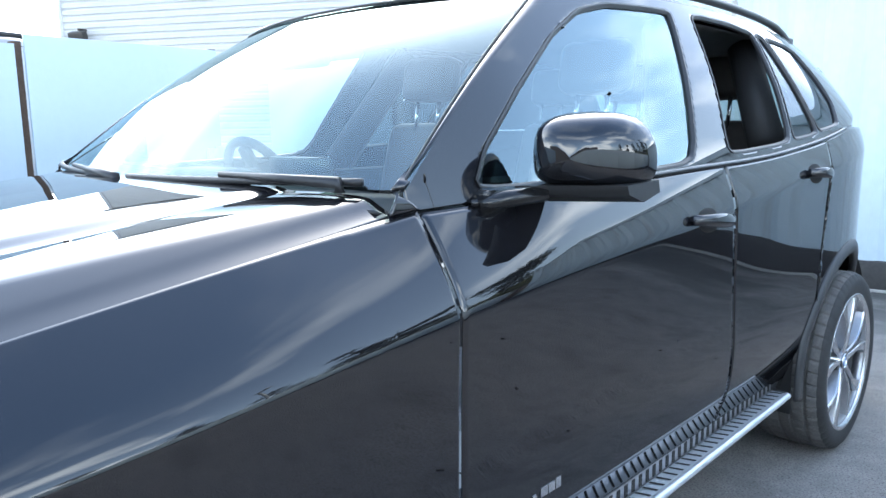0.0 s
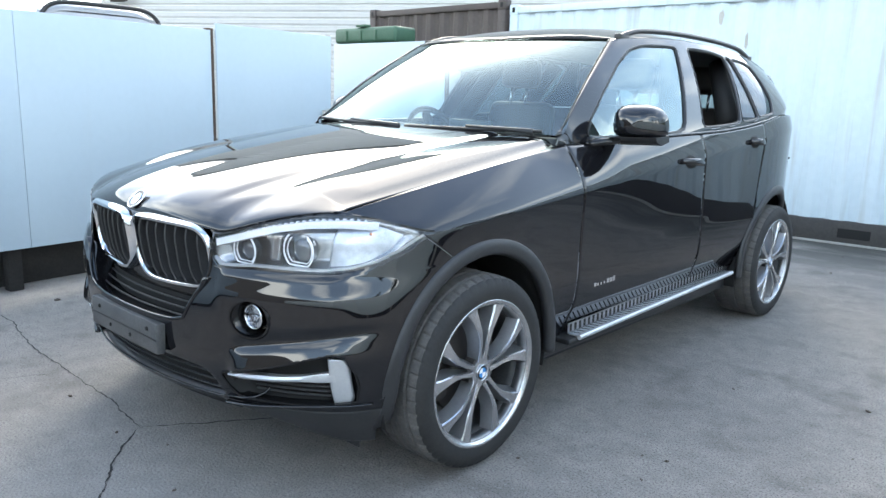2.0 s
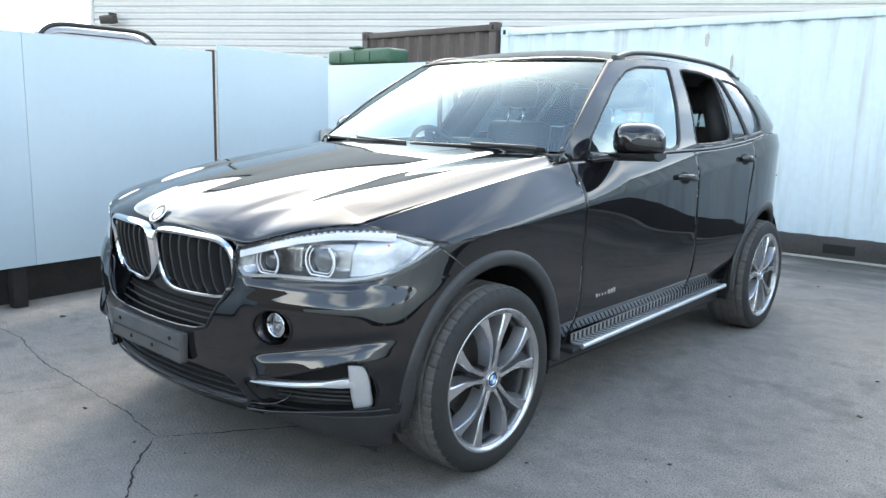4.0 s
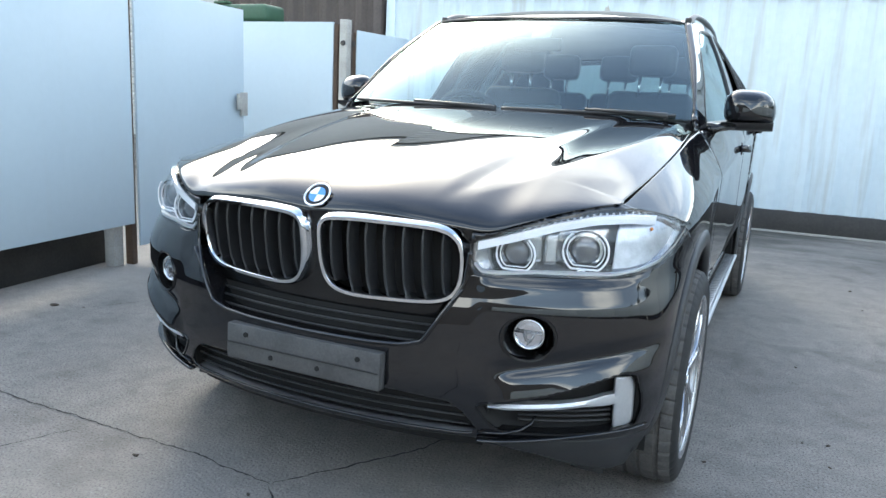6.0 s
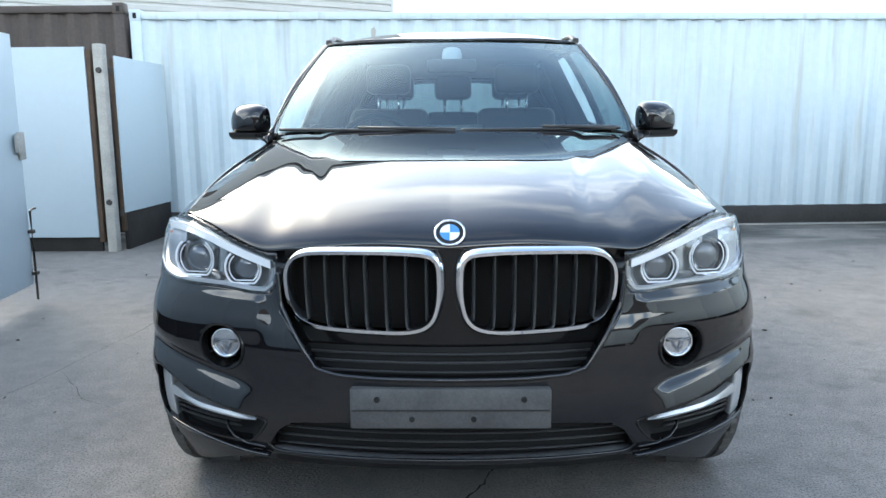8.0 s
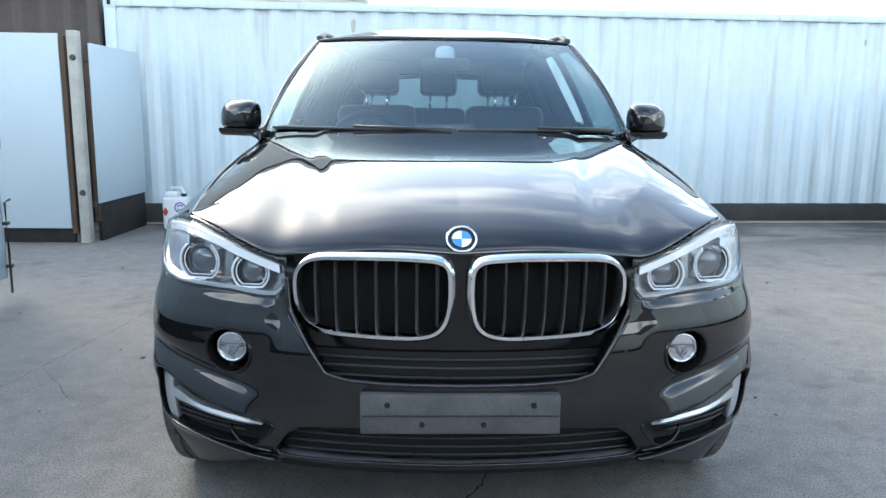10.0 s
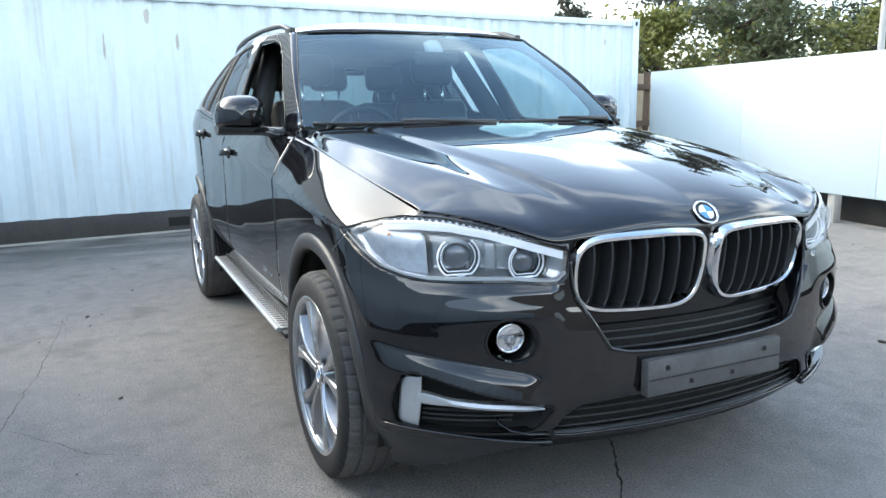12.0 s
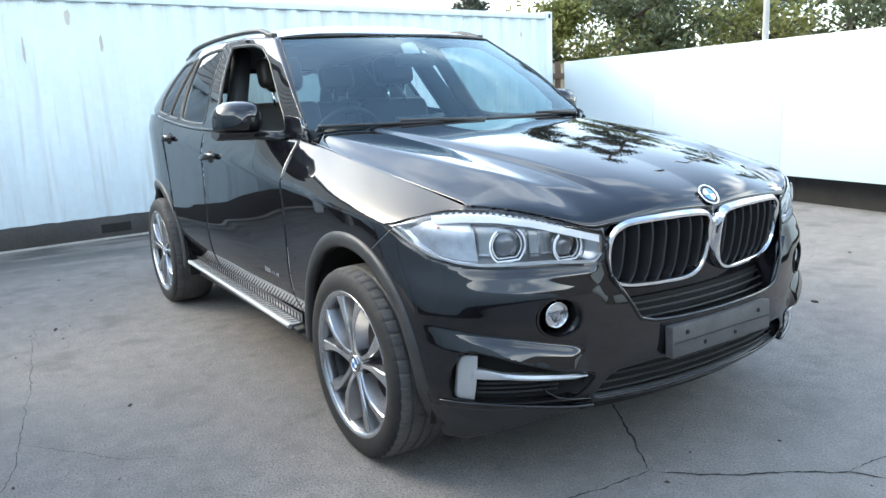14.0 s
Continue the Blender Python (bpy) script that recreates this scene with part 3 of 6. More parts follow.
for a, b in zip(ys, ys[1:]):
    hoarding_panel(a + 0.003, b)


def gate_leaf():
    g = thing("gate", "closed white board gate with a steel latch and drop bolt", "gate")
    g.matrix_basis = HOARD
    boxed("leaf", (-0.02, 1.222, 0.13), (0.0, 2.50, 1.868), white_board, g, 0.003)
    boxed("frame_edge", (-0.05, 2.465, 0.12), (-0.021, 2.515, 1.878), dark_steel, g, 0.004)
    boxed("hinge_post", (-0.09, 1.171, 0.0), (-0.03, 1.219, 1.83), dark_wood, g, 0.004)
    boxed("latch_plate", (0.002, 2.44, 1.02), (0.02, 2.53, 1.21), grey_wood, g, 0.004, label="worn grey latch cover")
    boxed("latch_box", (0.021, 2.36, 1.07), (0.05, 2.44, 1.2), grey_wood, g, 0.006)
    bm = bmesh.new()
    tube(bm, [(0.02, 2.49, 0.02), (0.022, 2.49, 0.3), (0.022, 2.49, 0.66), (0.024, 2.53, 0.67), (0.024, 2.57, 0.67)], 0.009, 8)
    part("drop_bolt", bm, dark_steel, g, "bent steel drop bolt", smooth=True, angle=40)
    for z in (0.2, 0.5):
        boxed("bolt_guide", (0.001, 2.47, z), (0.04, 2.51, z + 0.025), dark_steel, g, 0.003)
    return g


gate_leaf()


def corner_boards():
    p = thing("fence_panel", "white board panel with a dark timber edge", "fence", "corner boards")
    boxed("board", (-5.6, 4.60, 0.15), (-3.55, 4.625, 2.0), white_board, p, 0.003)
    boxed("edge_batten", (-3.548, 4.61, 0.1), (-3.50, 4.68, 1.98), dark_wood, p, 0.003)
    boxed("skirt", (-5.6, 4.66, 0.0), (-3.55, 4.70, 0.16), skirt_black, p, 0.003)
    q = thing("gate_post", "weathered pale timber post with iron straps", "post")
    bm = bmesh.new()
    box(bm, (-3.47, 4.60, 0.0), (-3.375, 4.70, 2.03), 0.008)
    part("timber", bm, grey_wood, q, smooth=True, angle=35)
    for z in (0.5, 1.78):
        bm = bmesh.new()
        bmesh.ops.create_cone(bm, cap_ends=True, segments=16, radius1=0.03, radius2=0.024, depth=0.02, matrix=Matrix.Translation((-3.42, 4.59, z)) @ Matrix.Rotation(math.pi / 2, 4, "X"))
        part("bolt_head", bm, dark_steel, q, smooth=True, angle=40)
    for z in (0.35, 1.75):
        boxed("strap", (-3.56, 4.702, z), (-3.33, 4.712, z + 0.06), dark_steel, q, 0.003)
    r = thing("fence_panel", "white board panel closing the gap to the container", "fence", "corner boards")
    r.matrix_basis = Matrix.Translation((-3.31, 4.72, 0)) @ Matrix.Rotation(math.radians(-2.0), 4, "Z")
    boxed("board", (-0.018, 0.0, 0.385), (0.0, 1.14, 1.925), white_board, r, 0.003)
    boxed("edge_batten", (-0.06, 0.0, 0.2), (-0.02, 0.05, 1.9), dark_wood, r, 0.003)
    boxed("skirt", (-0.06, 0.06, 0.0), (-0.02, 1.14, 0.45), skirt_black, r, 0.003)


corner_boards()


# ---- white board fence on the other side ----
RIGHT = Matrix.Translation((6.255, 6.68, 0)) @ Matrix.Rotation(-math.atan(0.16), 4, "Z")


def raised_panel(y0, y1):
    p = thing("fence_panel", "long white board fence raised on short posts", "fence", "raised white boards")
    p.matrix_basis = RIGHT
    boxed("board", (0.0, y0, 0.32), (0.02, y1, 1.80), white_board, p, 0.003)
    boxed("ground_beam", (0.28, y0, 0.0), (0.36, y1, 0.34), skirt_black, p, 0.003, label="black gravel board set behind")
    boxed("post", (0.03, y0 + 0.55, 0.0), (0.13, y0 + 0.65, 1.75), grey_wood, p, 0.006, label="short grey concrete post")
    for z in (0.45, 1.05, 1.65):
        boxed("rail", (0.022, y0, z - 0.04), (0.028, y1, z + 0.04), dark_wood, p, 0.002)
    return p


for k in range(9):
    raised_panel(-2.13 * (k + 1) + 0.002, -2.13 * k - 0.002)


def timber_fence():
    f = thing("timber_fence", "old brown close-boarded timber fence", "fence")
    rnd = random.Random(8)
    for k in range(16):
        x = 5.95 + k * 0.145
        boxed("plank", (x, 8.0 + rnd.uniform(-0.008, 0.008), 0.02), (x + 0.12, 8.022, 1.86 + rnd.uniform(-0.03, 0.02)), pale_wood if k % 3 else dark_wood, f, 0.003)
    for z in (0.4, 1.0, 1.62):
        boxed("rail", (5.9, 7.94, z - 0.05), (8.4, 7.99, z + 0.05), dark_wood, f, 0.004)
    boxed("gravel_board", (5.9, 7.9, 0.0), (8.4, 7.935, 0.75), dark_wood, f, 0.004)
    return f


timber_fence()


# ---- jerrycan by the container ----
def jerrycan():
    c = thing("jerrycan", "white plastic fluid can with a violet round mark", "can", at=(-2.86, 5.63, 0))
    c.rotation_euler[2] = 0.1
    bm = bmesh.new()
    box(bm, (-0.135, -0.1, 0.0), (0.135, 0.1, 0.36), 0.035, seg=4)
    box(bm, (-0.12, -0.085, 0.34), (0.03, 0.085, 0.415), 0.03, seg=3)
    part("body", bm, can_white, c, smooth=True, angle=50)
    bm = bmesh.new()
    tube(bm, [(-0.05, 0, 0.40), (-0.05, 0, 0.455), (0.06, 0, 0.455), (0.105, 0, 0.35)], 0.016, 10)
    part("handle", bm, can_white, c, smooth=True, angle=50)
    bm = bmesh.new()
    bmesh.ops.create_cone(bm, cap_ends=True, segments=24, radius1=0.03, radius2=0.028, depth=0.035, matrix=Matrix.Translation((0.085, 0, 0.375)))
    part("cap", bm, skirt_black, c, smooth=True, angle=40)
    bm = bmesh.new()
    vs = [bm.verts.new((-0.10 + dx, -0.1015, 0.2 + dz)) for dx, dz in ((0, -0.05), (0.03, 0), (0, 0.05), (-0.03, 0))]
    bm.faces.new(vs)
    part("warning_diamond", bm, label_red, c, "red diamond label")
    bm = bmesh.new()
    for r0, r1, a0, a1 in ((0.046, 0.06, 0.0, 6.2832), (0.02, 0.034, 0.3, 3.0), (0.02, 0.034, 3.5, 6.1)):
        n = 28
        ring_in = [bm.verts.new((0.055 + r0 * math.cos(a0 + (a1 - a0) * k / n), -0.1015, 0.245 + r0 * math.sin(a0 + (a1 - a0) * k / n))) for k in range(n + 1)]
        ring_out = [bm.verts.new((0.055 + r1 * math.cos(a0 + (a1 - a0) * k / n), -0.1015, 0.245 + r1 * math.sin(a0 + (a1 - a0) * k / n))) for k in range(n + 1)]
        for k in range(n):
            bm.faces.new((ring_in[k], ring_in[k + 1], ring_out[k + 1], ring_out[k]))
    part("round_mark", bm, label_violet, c, "violet ring mark")
    boxed("text_bar", (0.0, -0.1025, 0.155), (0.11, -0.1012, 0.168), label_violet, c)
    return c


jerrycan()


# ---- beyond the hoarding ----
def cladding_building():
    b = thing("warehouse", "large pale grey warehouse with horizontal ribbed cladding", "building", at=(-19.5, 7.5, 0))
    b.rotation_euler[2] = math.atan2(8.5, 15)
    L, Hh, pitch = 20.5, 7.6, 0.174
    bm = bmesh.new()
    zs, n = [], int(Hh / pitch)
    for k in range(n):
        z = k * pitch
        zs += [(z, 0.0), (z + 0.55 * pitch, 0.0), (z + 0.68 * pitch, 0.03), (z + 0.87 * pitch, 0.03)]
    zs.append((n * pitch, 0.0))
    a = [bm.verts.new((0, y, z)) for z, y in zs]
    c = [bm.verts.new((L, y, z)) for z, y in zs]
    for i in range(len(zs) - 1):
        bm.faces.new((a[i], c[i], c[i + 1], a[i + 1]))
    part("wall", bm, cladding, b)
    boxed("end_wall", (-0.04, -0.03, 0), (0.06, 12, Hh), cladding, b, 0.01)
    boxed("rear_wall", (0.06, 11.9, 0), (L, 12, Hh), cladding, b, 0.01)
    boxed("far_end_wall", (L, 0.0, 0), (L + 0.1, 12, Hh), cladding, b, 0.01)
    boxed("roof", (-0.2, -0.15, Hh), (L + 0.2, 12.2, Hh + 0.25), cladding, b, 0.03)
    return b


warehouse = cladding_building()


def wall_lamp():
    w = thing("flood_lamp", "dark floodlight on a bracket on the cladding", "lamp", at=(-18.82, 7.84, 3.9))
    w.rotation_euler[2] = math.atan2(8.5, 15)
    boxed("bracket", (-0.03, -0.25, 0.0), (0.03, 0.06, 0.06), dark_steel, w, 0.01)
    boxed("lamp_head", (-0.22, -0.42, -0.16), (0.22, -0.2, 0.06), dark_steel, w, 0.03, m=Matrix.Rotation(0.3, 4, "X"))
    return w


wall_lamp()


def recycling_bank():
    b = thing("recycling_bank", "tall dark green plastic bin with a ribbed lid", "bin")
    boxed("body", (-5.90, 4.95, 0.0), (-4.80, 5.25, 2.03), green_plastic, b, 0.04)
    bm = bmesh.new()
    box(bm, (-5.97, 4.9, 2.035), (-4.72, 5.3, 2.24), 0.05, seg=3)
    part("lid", bm, green_plastic, b, smooth=True, angle=40)
    for x in (-5.7, -5.4, -5.1):
        boxed("rib", (x - 0.02, 4.885, 2.06), (x + 0.02, 4.899, 2.2), green_plastic, b, 0.004)
    boxed("lid_handle", (-5.5, 4.89, 2.245), (-5.3, 5.0, 2.275), green_plastic, b, 0.01)
    return b


recycling_bank()


def parked_van():
    v = thing("van", "pale grey van with black roof edge parked beyond the hoarding", "van", at=(-8.6, 1.9, 0))
    v.rotation_euler[2] = math.pi / 2
    ysx = np.linspace(-2.1, 2.1, 40)
    sec = np.linspace(0, 1, 30)
    P = np.zeros((40, 30, 3))
    for i, y in enumerate(ysx):
        end = min(1, (2.1 - y) / 0.35, (y + 2.1) / 0.12)
        hgt = 2.27 - 0.08 * (1 - math.sqrt(max(0, 1 - (1 - end) ** 2)))
        for j, q in enumerate(sec):
            a = math.pi * q
            sx, sz = math.copysign(abs(math.cos(a)) ** 0.3, math.cos(a)), abs(math.sin(a)) ** 0.3
            P[i, j] = (0.76 * sx, y, 0.35 + (hgt - 0.35) * sz)
    sheet("body_shell", P, van_grey, v, out=(0, 0, 1.0), thick=0.01)
    boxed("rear_panel", (-0.72, -2.085, 0.4), (0.72, -2.06, 2.17), van_grey, v, 0.01)
    bm = bmesh.new()
    tube(bm, [(0.77 * math.copysign(abs(math.cos(a)) ** 0.3, math.cos(a)), -2.11, 0.35 + 1.925 * abs(math.sin(a)) ** 0.3) for a in np.linspace(0.15, math.pi - 0.15, 60)], 0.026, 8)
    part("roof_hoop", bm, satin_black, v, "black roof edge", smooth=True)
    for y in (-1.3, 1.3):
        for x in (-0.68, 0.68):
            bm = bmesh.new()
            bmesh.ops.create_cone(bm, cap_ends=True, segments=32, radius1=0.33, radius2=0.33, depth=0.2, matrix=Matrix.Translation((x, y, 0.33)) @ Matrix.Rotation(math.pi / 2, 4, "Y"))
            part("wheel", bm, rubber, v, smooth=True, angle=40)
    return v


parked_van()


# ---- trees ----
def tree(x, y, height, spread, leaf, pine, seed, count):
    rnd = random.Random(seed)
    t = thing("tree", "tall dark pine with gaps of sky between its boughs" if pine else "olive-green leafy tree above the fence", "tree", "trees beyond the fence", at=(x, y, 0))
    bm = bmesh.new()
    lean = [Vector((rnd.uniform(-0.15, 0.15) * k, rnd.uniform(-0.15, 0.15) * k, height * 0.95 * k / 6)) for k in range(7)]
    tube(bm, lean, [0.17 * (1 - k / 7.5) + 0.02 for k in range(7)], 8)
    tips = []
    for k in range(26 if pine else 20):
        f = rnd.uniform(0.25 if pine else 0.15, 0.98)
        base = lean[int(f * 6)].lerp(lean[min(6, int(f * 6) + 1)], f * 6 % 1)
        a = rnd.uniform(0, 6.283)
        reach = spread * ((1.12 - f) if pine else math.sin(math.pi * min(0.95, f * 0.8 + 0.18))) * rnd.uniform(0.6, 1.1)
        rise = (-0.05 if pine else 0.5) * reach
        mid = base + Vector((math.cos(a) * reach * 0.5, math.sin(a) * reach * 0.5, rise * 0.6))
        tip = base + Vector((math.cos(a) * reach, math.sin(a) * reach, rise))
        tube(bm, [base, mid, tip], [0.04, 0.025, 0.008], 5)
        tips.append((base, mid, tip, reach))
    part("trunk", bm, bark, t, smooth=True)
    verts, faces = [], []
    for _ in range(count):
        b0, m0, t0, reach = rnd.choice(tips)
        f = rnd.uniform(0.25, 1.08)
        c = b0.lerp(t0, f) + Vector((rnd.gauss(0, 1), rnd.gauss(0, 1), rnd.gauss(0, 0.8))) * (0.16 + 0.10 * reach)
        s = rnd.uniform(0.06, 0.13) if pine else rnd.uniform(0.045, 0.095)
        u = Vector((rnd.gauss(0, 1), rnd.gauss(0, 1), rnd.gauss(0, 0.7))).normalized()
        w = u.cross(Vector((rnd.gauss(0, 1), rnd.gauss(0, 1), rnd.gauss(0, 1)))).normalized()
        k = len(verts)
        ww = 0.32 if pine else 0.55
        verts += [c - u * s, c + w * s * ww, c + u * s * 1.2, c - w * s * ww]
        faces.append((k, k + 1, k + 2, k + 3))
    me = bpy.data.meshes.new("crown")
    me.from_pydata([tuple(v) for v in verts], [], faces)
    me.materials.append(leaf)
    cr = new("crown", me)
    cr.parent = t
    return t


for i, (x, y, h, s) in enumerate(((16.0, 22.4, 6.6, 1.9), (17.0, 18.4, 9.0, 2.2), (16.6, 15.4, 9.0, 2.3), (17.0, 13.8, 10.0, 2.8), (19.8, 11.6, 9.0, 2.7), (22.4, 8.8, 9.5, 2.8), (24.8, 4.8, 9.0, 2.8), (26.0, 0.0, 9.5, 3.0))):
    tree(x, y, h, s, leaf_pine, True, 20 + i, 6000)
for i, (x, y, h, s) in enumerate(((8.2, 11.6, 3.6, 1.5), (10.6, 11.9, 4.2, 2.0), (13.2, 11.3, 4.9, 2.2), (15.6, 9.6, 4.5, 2.1), (17.9, 8.0, 5.6, 2.3), (19.6, 5.6, 4.6, 2.2), (21.2, 2.6, 5.4, 2.4), (22.6, -0.8, 5.2, 2.4))):
    tree(x, y, h * 0.80, s * 0.95, leaf_olive if i % 2 else leaf_green, False, 50 + i, 5200)


def lamp_pole(x, y, h):
    p = thing("street_lamp", "slim grey steel lighting column among the trees", "lamp post", at=(x, y, 0))
    bm = bmesh.new()
    tube(bm, [(0, 0, 0), (0, 0, h * 0.5), (0, 0, h)], [0.07, 0.055, 0.045], 10)
    part("column", bm, pole_grey, p, smooth=True, angle=40)
    boxed("lamp_head", (-0.55, -0.12, h - 0.02), (0.08, 0.12, h + 0.1), pole_grey, p, 0.03)


lamp_pole(11.15, 6.42, 6.4)


# ---- behind the camera: the yard goes on to unseen plain walls, added for reflections ----
far_cladding = mat("dark_cladding", (0.10, 0.095, 0.09), 0.6, vary=0.6, scale=0.8, color2=(0.07, 0.066, 0.062))


def far_walls():
    for name, lo, hi in (("wall_south", (-7.0, -13.2, 0), (13.5, -13.0, 4.2)), ("wall_east", (13.3, -13.0, 0), (13.5, -8.0, 4.2))):
        ob = boxed(name, lo, hi, far_cladding)
        tagged(ob, "unseen plain dark wall, added for reflections and to close the yard", "wall", kind="structure")


far_walls()

# ---- the car ----
# Its front axle stands on y = 0, its nose points to -y; x > 0 is the car's left.
car = thing("car", "black five-door SUV with chrome twin grille, parked on concrete", "car")
WB, AXZ = 2.933, 0.374
R_ARCH, R_FLARE, YA = 0.432, 0.482, 0.022

half_width = spline((-0.6, -0.2, 0.1, 0.6, 1.5, 2.4, 2.95, 3.4, 3.9), (0.942, 0.948, 0.953, 0.938, 0.940, 0.946, 0.954, 0.940, 0.92))
front_y = spline((0.20, 0.25, 0.33, 0.46, 0.58, 0.66, 0.70, 0.75, 0.82, 0.90, 1.0), (-0.70, -0.760, -0.828, -0.868, -0.876, -0.873, -0.864, -0.848, -0.840, -0.836, -0.82))
corner_y = spline((0.25, 0.58, 0.67, 0.73, 0.80, 0.90, 1.0, 1.2), (-0.36, -0.375, -0.365, -0.31, -0.18, -0.05, 0.07, 0.3))
nose_low = spline((0.2, 0.26, 0.32, 0.40, 0.5, 0.65, 0.8, 1.0), (-0.088, -0.062, -0.033, -0.008, 0.0, 0.0, 0.0, 0.0))
nose_p = spline((0.2, 0.5, 0.62, 0.70, 0.78, 0.9, 1.2), (2.12, 2.12, 2.15, 2.28, 2.42, 2.45, 2.45))
nose_q = spline((0.2, 0.5, 0.62, 0.70, 0.78, 0.86, 0.93, 0.98, 1.2), (2.12, 2.12, 2.15, 2.32, 2.55, 2.80, 2.90, 2.5, 2.45))
low_side = spline((0.0, 0.12, 0.22, 0.33, 0.45, 0.6, 0.8, 1.0), (-0.10, -0.085, -0.056, -0.024, -0.0095, -0.0065, -0.0045, 0.0))
edge_x = spline((-0.55, -0.2, 0.2, 0.6), (0.785, 0.812, 0.822, 0.811))
edge_z = spline((-0.51, -0.2, 0.1, 0.4, 0.62, 0.75), (0.992, 1.052, 1.100, 1.142, 1.170, 1.185))
belt_z = spline((0.6, 1.0, 1.5, 2.2, 2.6, 2.85, 3.3), (1.168, 1.182, 1.198, 1.222, 1.258, 1.292, 1.36))


def crease_z(y):
    return 0.935 + 0.085 * np.clip(y, -0.6, 3.5)


def shape_f(y, z):
    """How the plan narrows towards nose and tail, 1 along the flanks."""
    y0 = corner_y(z)
    b = y0 - front_y(z)
    r = np.clip((y0 - y) / b, 0, 0.9999)
    f = (1 - r ** nose_q(z)) ** (1 / nose_p(z))
    r2 = np.clip((y - 2.70) / 1.27, 0, 0.9999)
    return f * (1 - r2 ** 2.3) ** (1 / 2.3)


def flank_a(y, z):
    zc = crease_z(y)
    t = np.clip((z - 0.25) / (zc - 0.25), 0, 1)
    w = smooth01((y + 0.25) / 0.8)
    low = low_side(t) * w + nose_low(np.clip(z, 0.2, 1.0)) * (1 - w)
    return half_width(y) + np.where(z < zc, low, 0)


def side_x(y, z):
    """Half width of the body at y, z."""
    y, z = np.asarray(y, float), np.asarray(z, float)
    zc = crease_z(y)
    d = np.maximum(z - zc, 0)
    ze = edge_z(np.clip(y, -0.51, 0.7))
    de = np.maximum(ze - zc, 0.03)
    kf = np.maximum(0, (half_width(y) * shape_f(y, ze) - edge_x(np.clip(y, -0.55, 0.6))) / de ** 1.35)
    w = smooth01((y - 0.45) / 0.6)
    k = kf * (1 - w) + 0.64 * w
    return flank_a(y, z) * shape_f(y, z) - k * d ** 1.35


def front_face(x, z):
    """y of the nose at x, z (x >= 0)."""
    y0 = corner_y(z)
    b = y0 - front_y(z)
    A = 0.945 + nose_low(np.clip(z, 0.2, 1.0))
    r = np.clip(np.abs(x) / A, 0, 0.99999)
    return y0 - b * (1 - r ** nose_p(z)) ** (1 / nose_q(z))


def mirrored(P):
    return np.asarray(P) * np.array((-1.0, 1.0, 1.0))


def both(name, P, material, parent, label="", thick=0.0, keep=None, smooth=True):
    return [sheet(name, Q, material, parent, label, thick, keep, smooth=smooth) for Q in (P, mirrored(P))]


# -- openings of the nose, as outlines in x, z --
hood_front = spline((0.0, 0.2, 0.42, 0.5, 0.58, 0.66, 0.74, 0.79), (0.922, 0.932, 0.918, 0.914, 0.940, 0.968, 0.986, 0.993))
LAMP = rounded_poly([(0.460, 0.893), (0.463, 0.832), (0.480, 0.806), (0.53, 0.803), (0.62, 0.812), (0.70, 0.811), (0.80, 0.808), (0.85, 0.815), (0.895, 0.832), (0.925, 0.872), (0.938, 0.921), (0.905, 0.948), (0.862, 0.967), (0.81, 0.978), (0.74, 0.975), (0.66, 0.957), (0.57, 0.928)], 220, 2)
NOSE = np.array([(-0.01, 1.2), (-0.01, 0.590), (0.20, 0.592), (0.30, 0.598), (0.357, 0.614), (0.386, 0.660), (0.425, 0.725), (0.452, 0.775), (0.460, 0.87), (0.460, 1.2)])
FOG = rounded_poly([(0.626 + 0.066 * math.cos(a), 0.650 + 0.062 * math.sin(a)) for a in np.linspace(0, 6.2832, 20, endpoint=False)], 72, 1)
LOW_GRILLE = np.array([(-0.01, 0.468), (0.30, 0.463), (0.43, 0.452), (0.47, 0.425), (0.503, 0.374), (0.49, 0.358), (0.465, 0.355), (-0.01, 0.352)])
POD = rounded_poly([(0.50, 0.450), (0.53, 0.403), (0.56, 0.374), (0.70, 0.372), (0.84, 0.376), (0.885, 0.384), (0.897, 0.44), (0.888, 0.545), (0.855, 0.556), (0.70, 0.502)], 160, 2)


def chin_z(x):
    """Height of the bumper's lower edge."""
    return np.interp(np.abs(x), (0.0, 0.30, 0.48, 0.53, 0.65, 0.74, 0.80, 1.1), (0.334, 0.338, 0.344, 0.330, 0.288, 0.238, 0.206, 0.204))


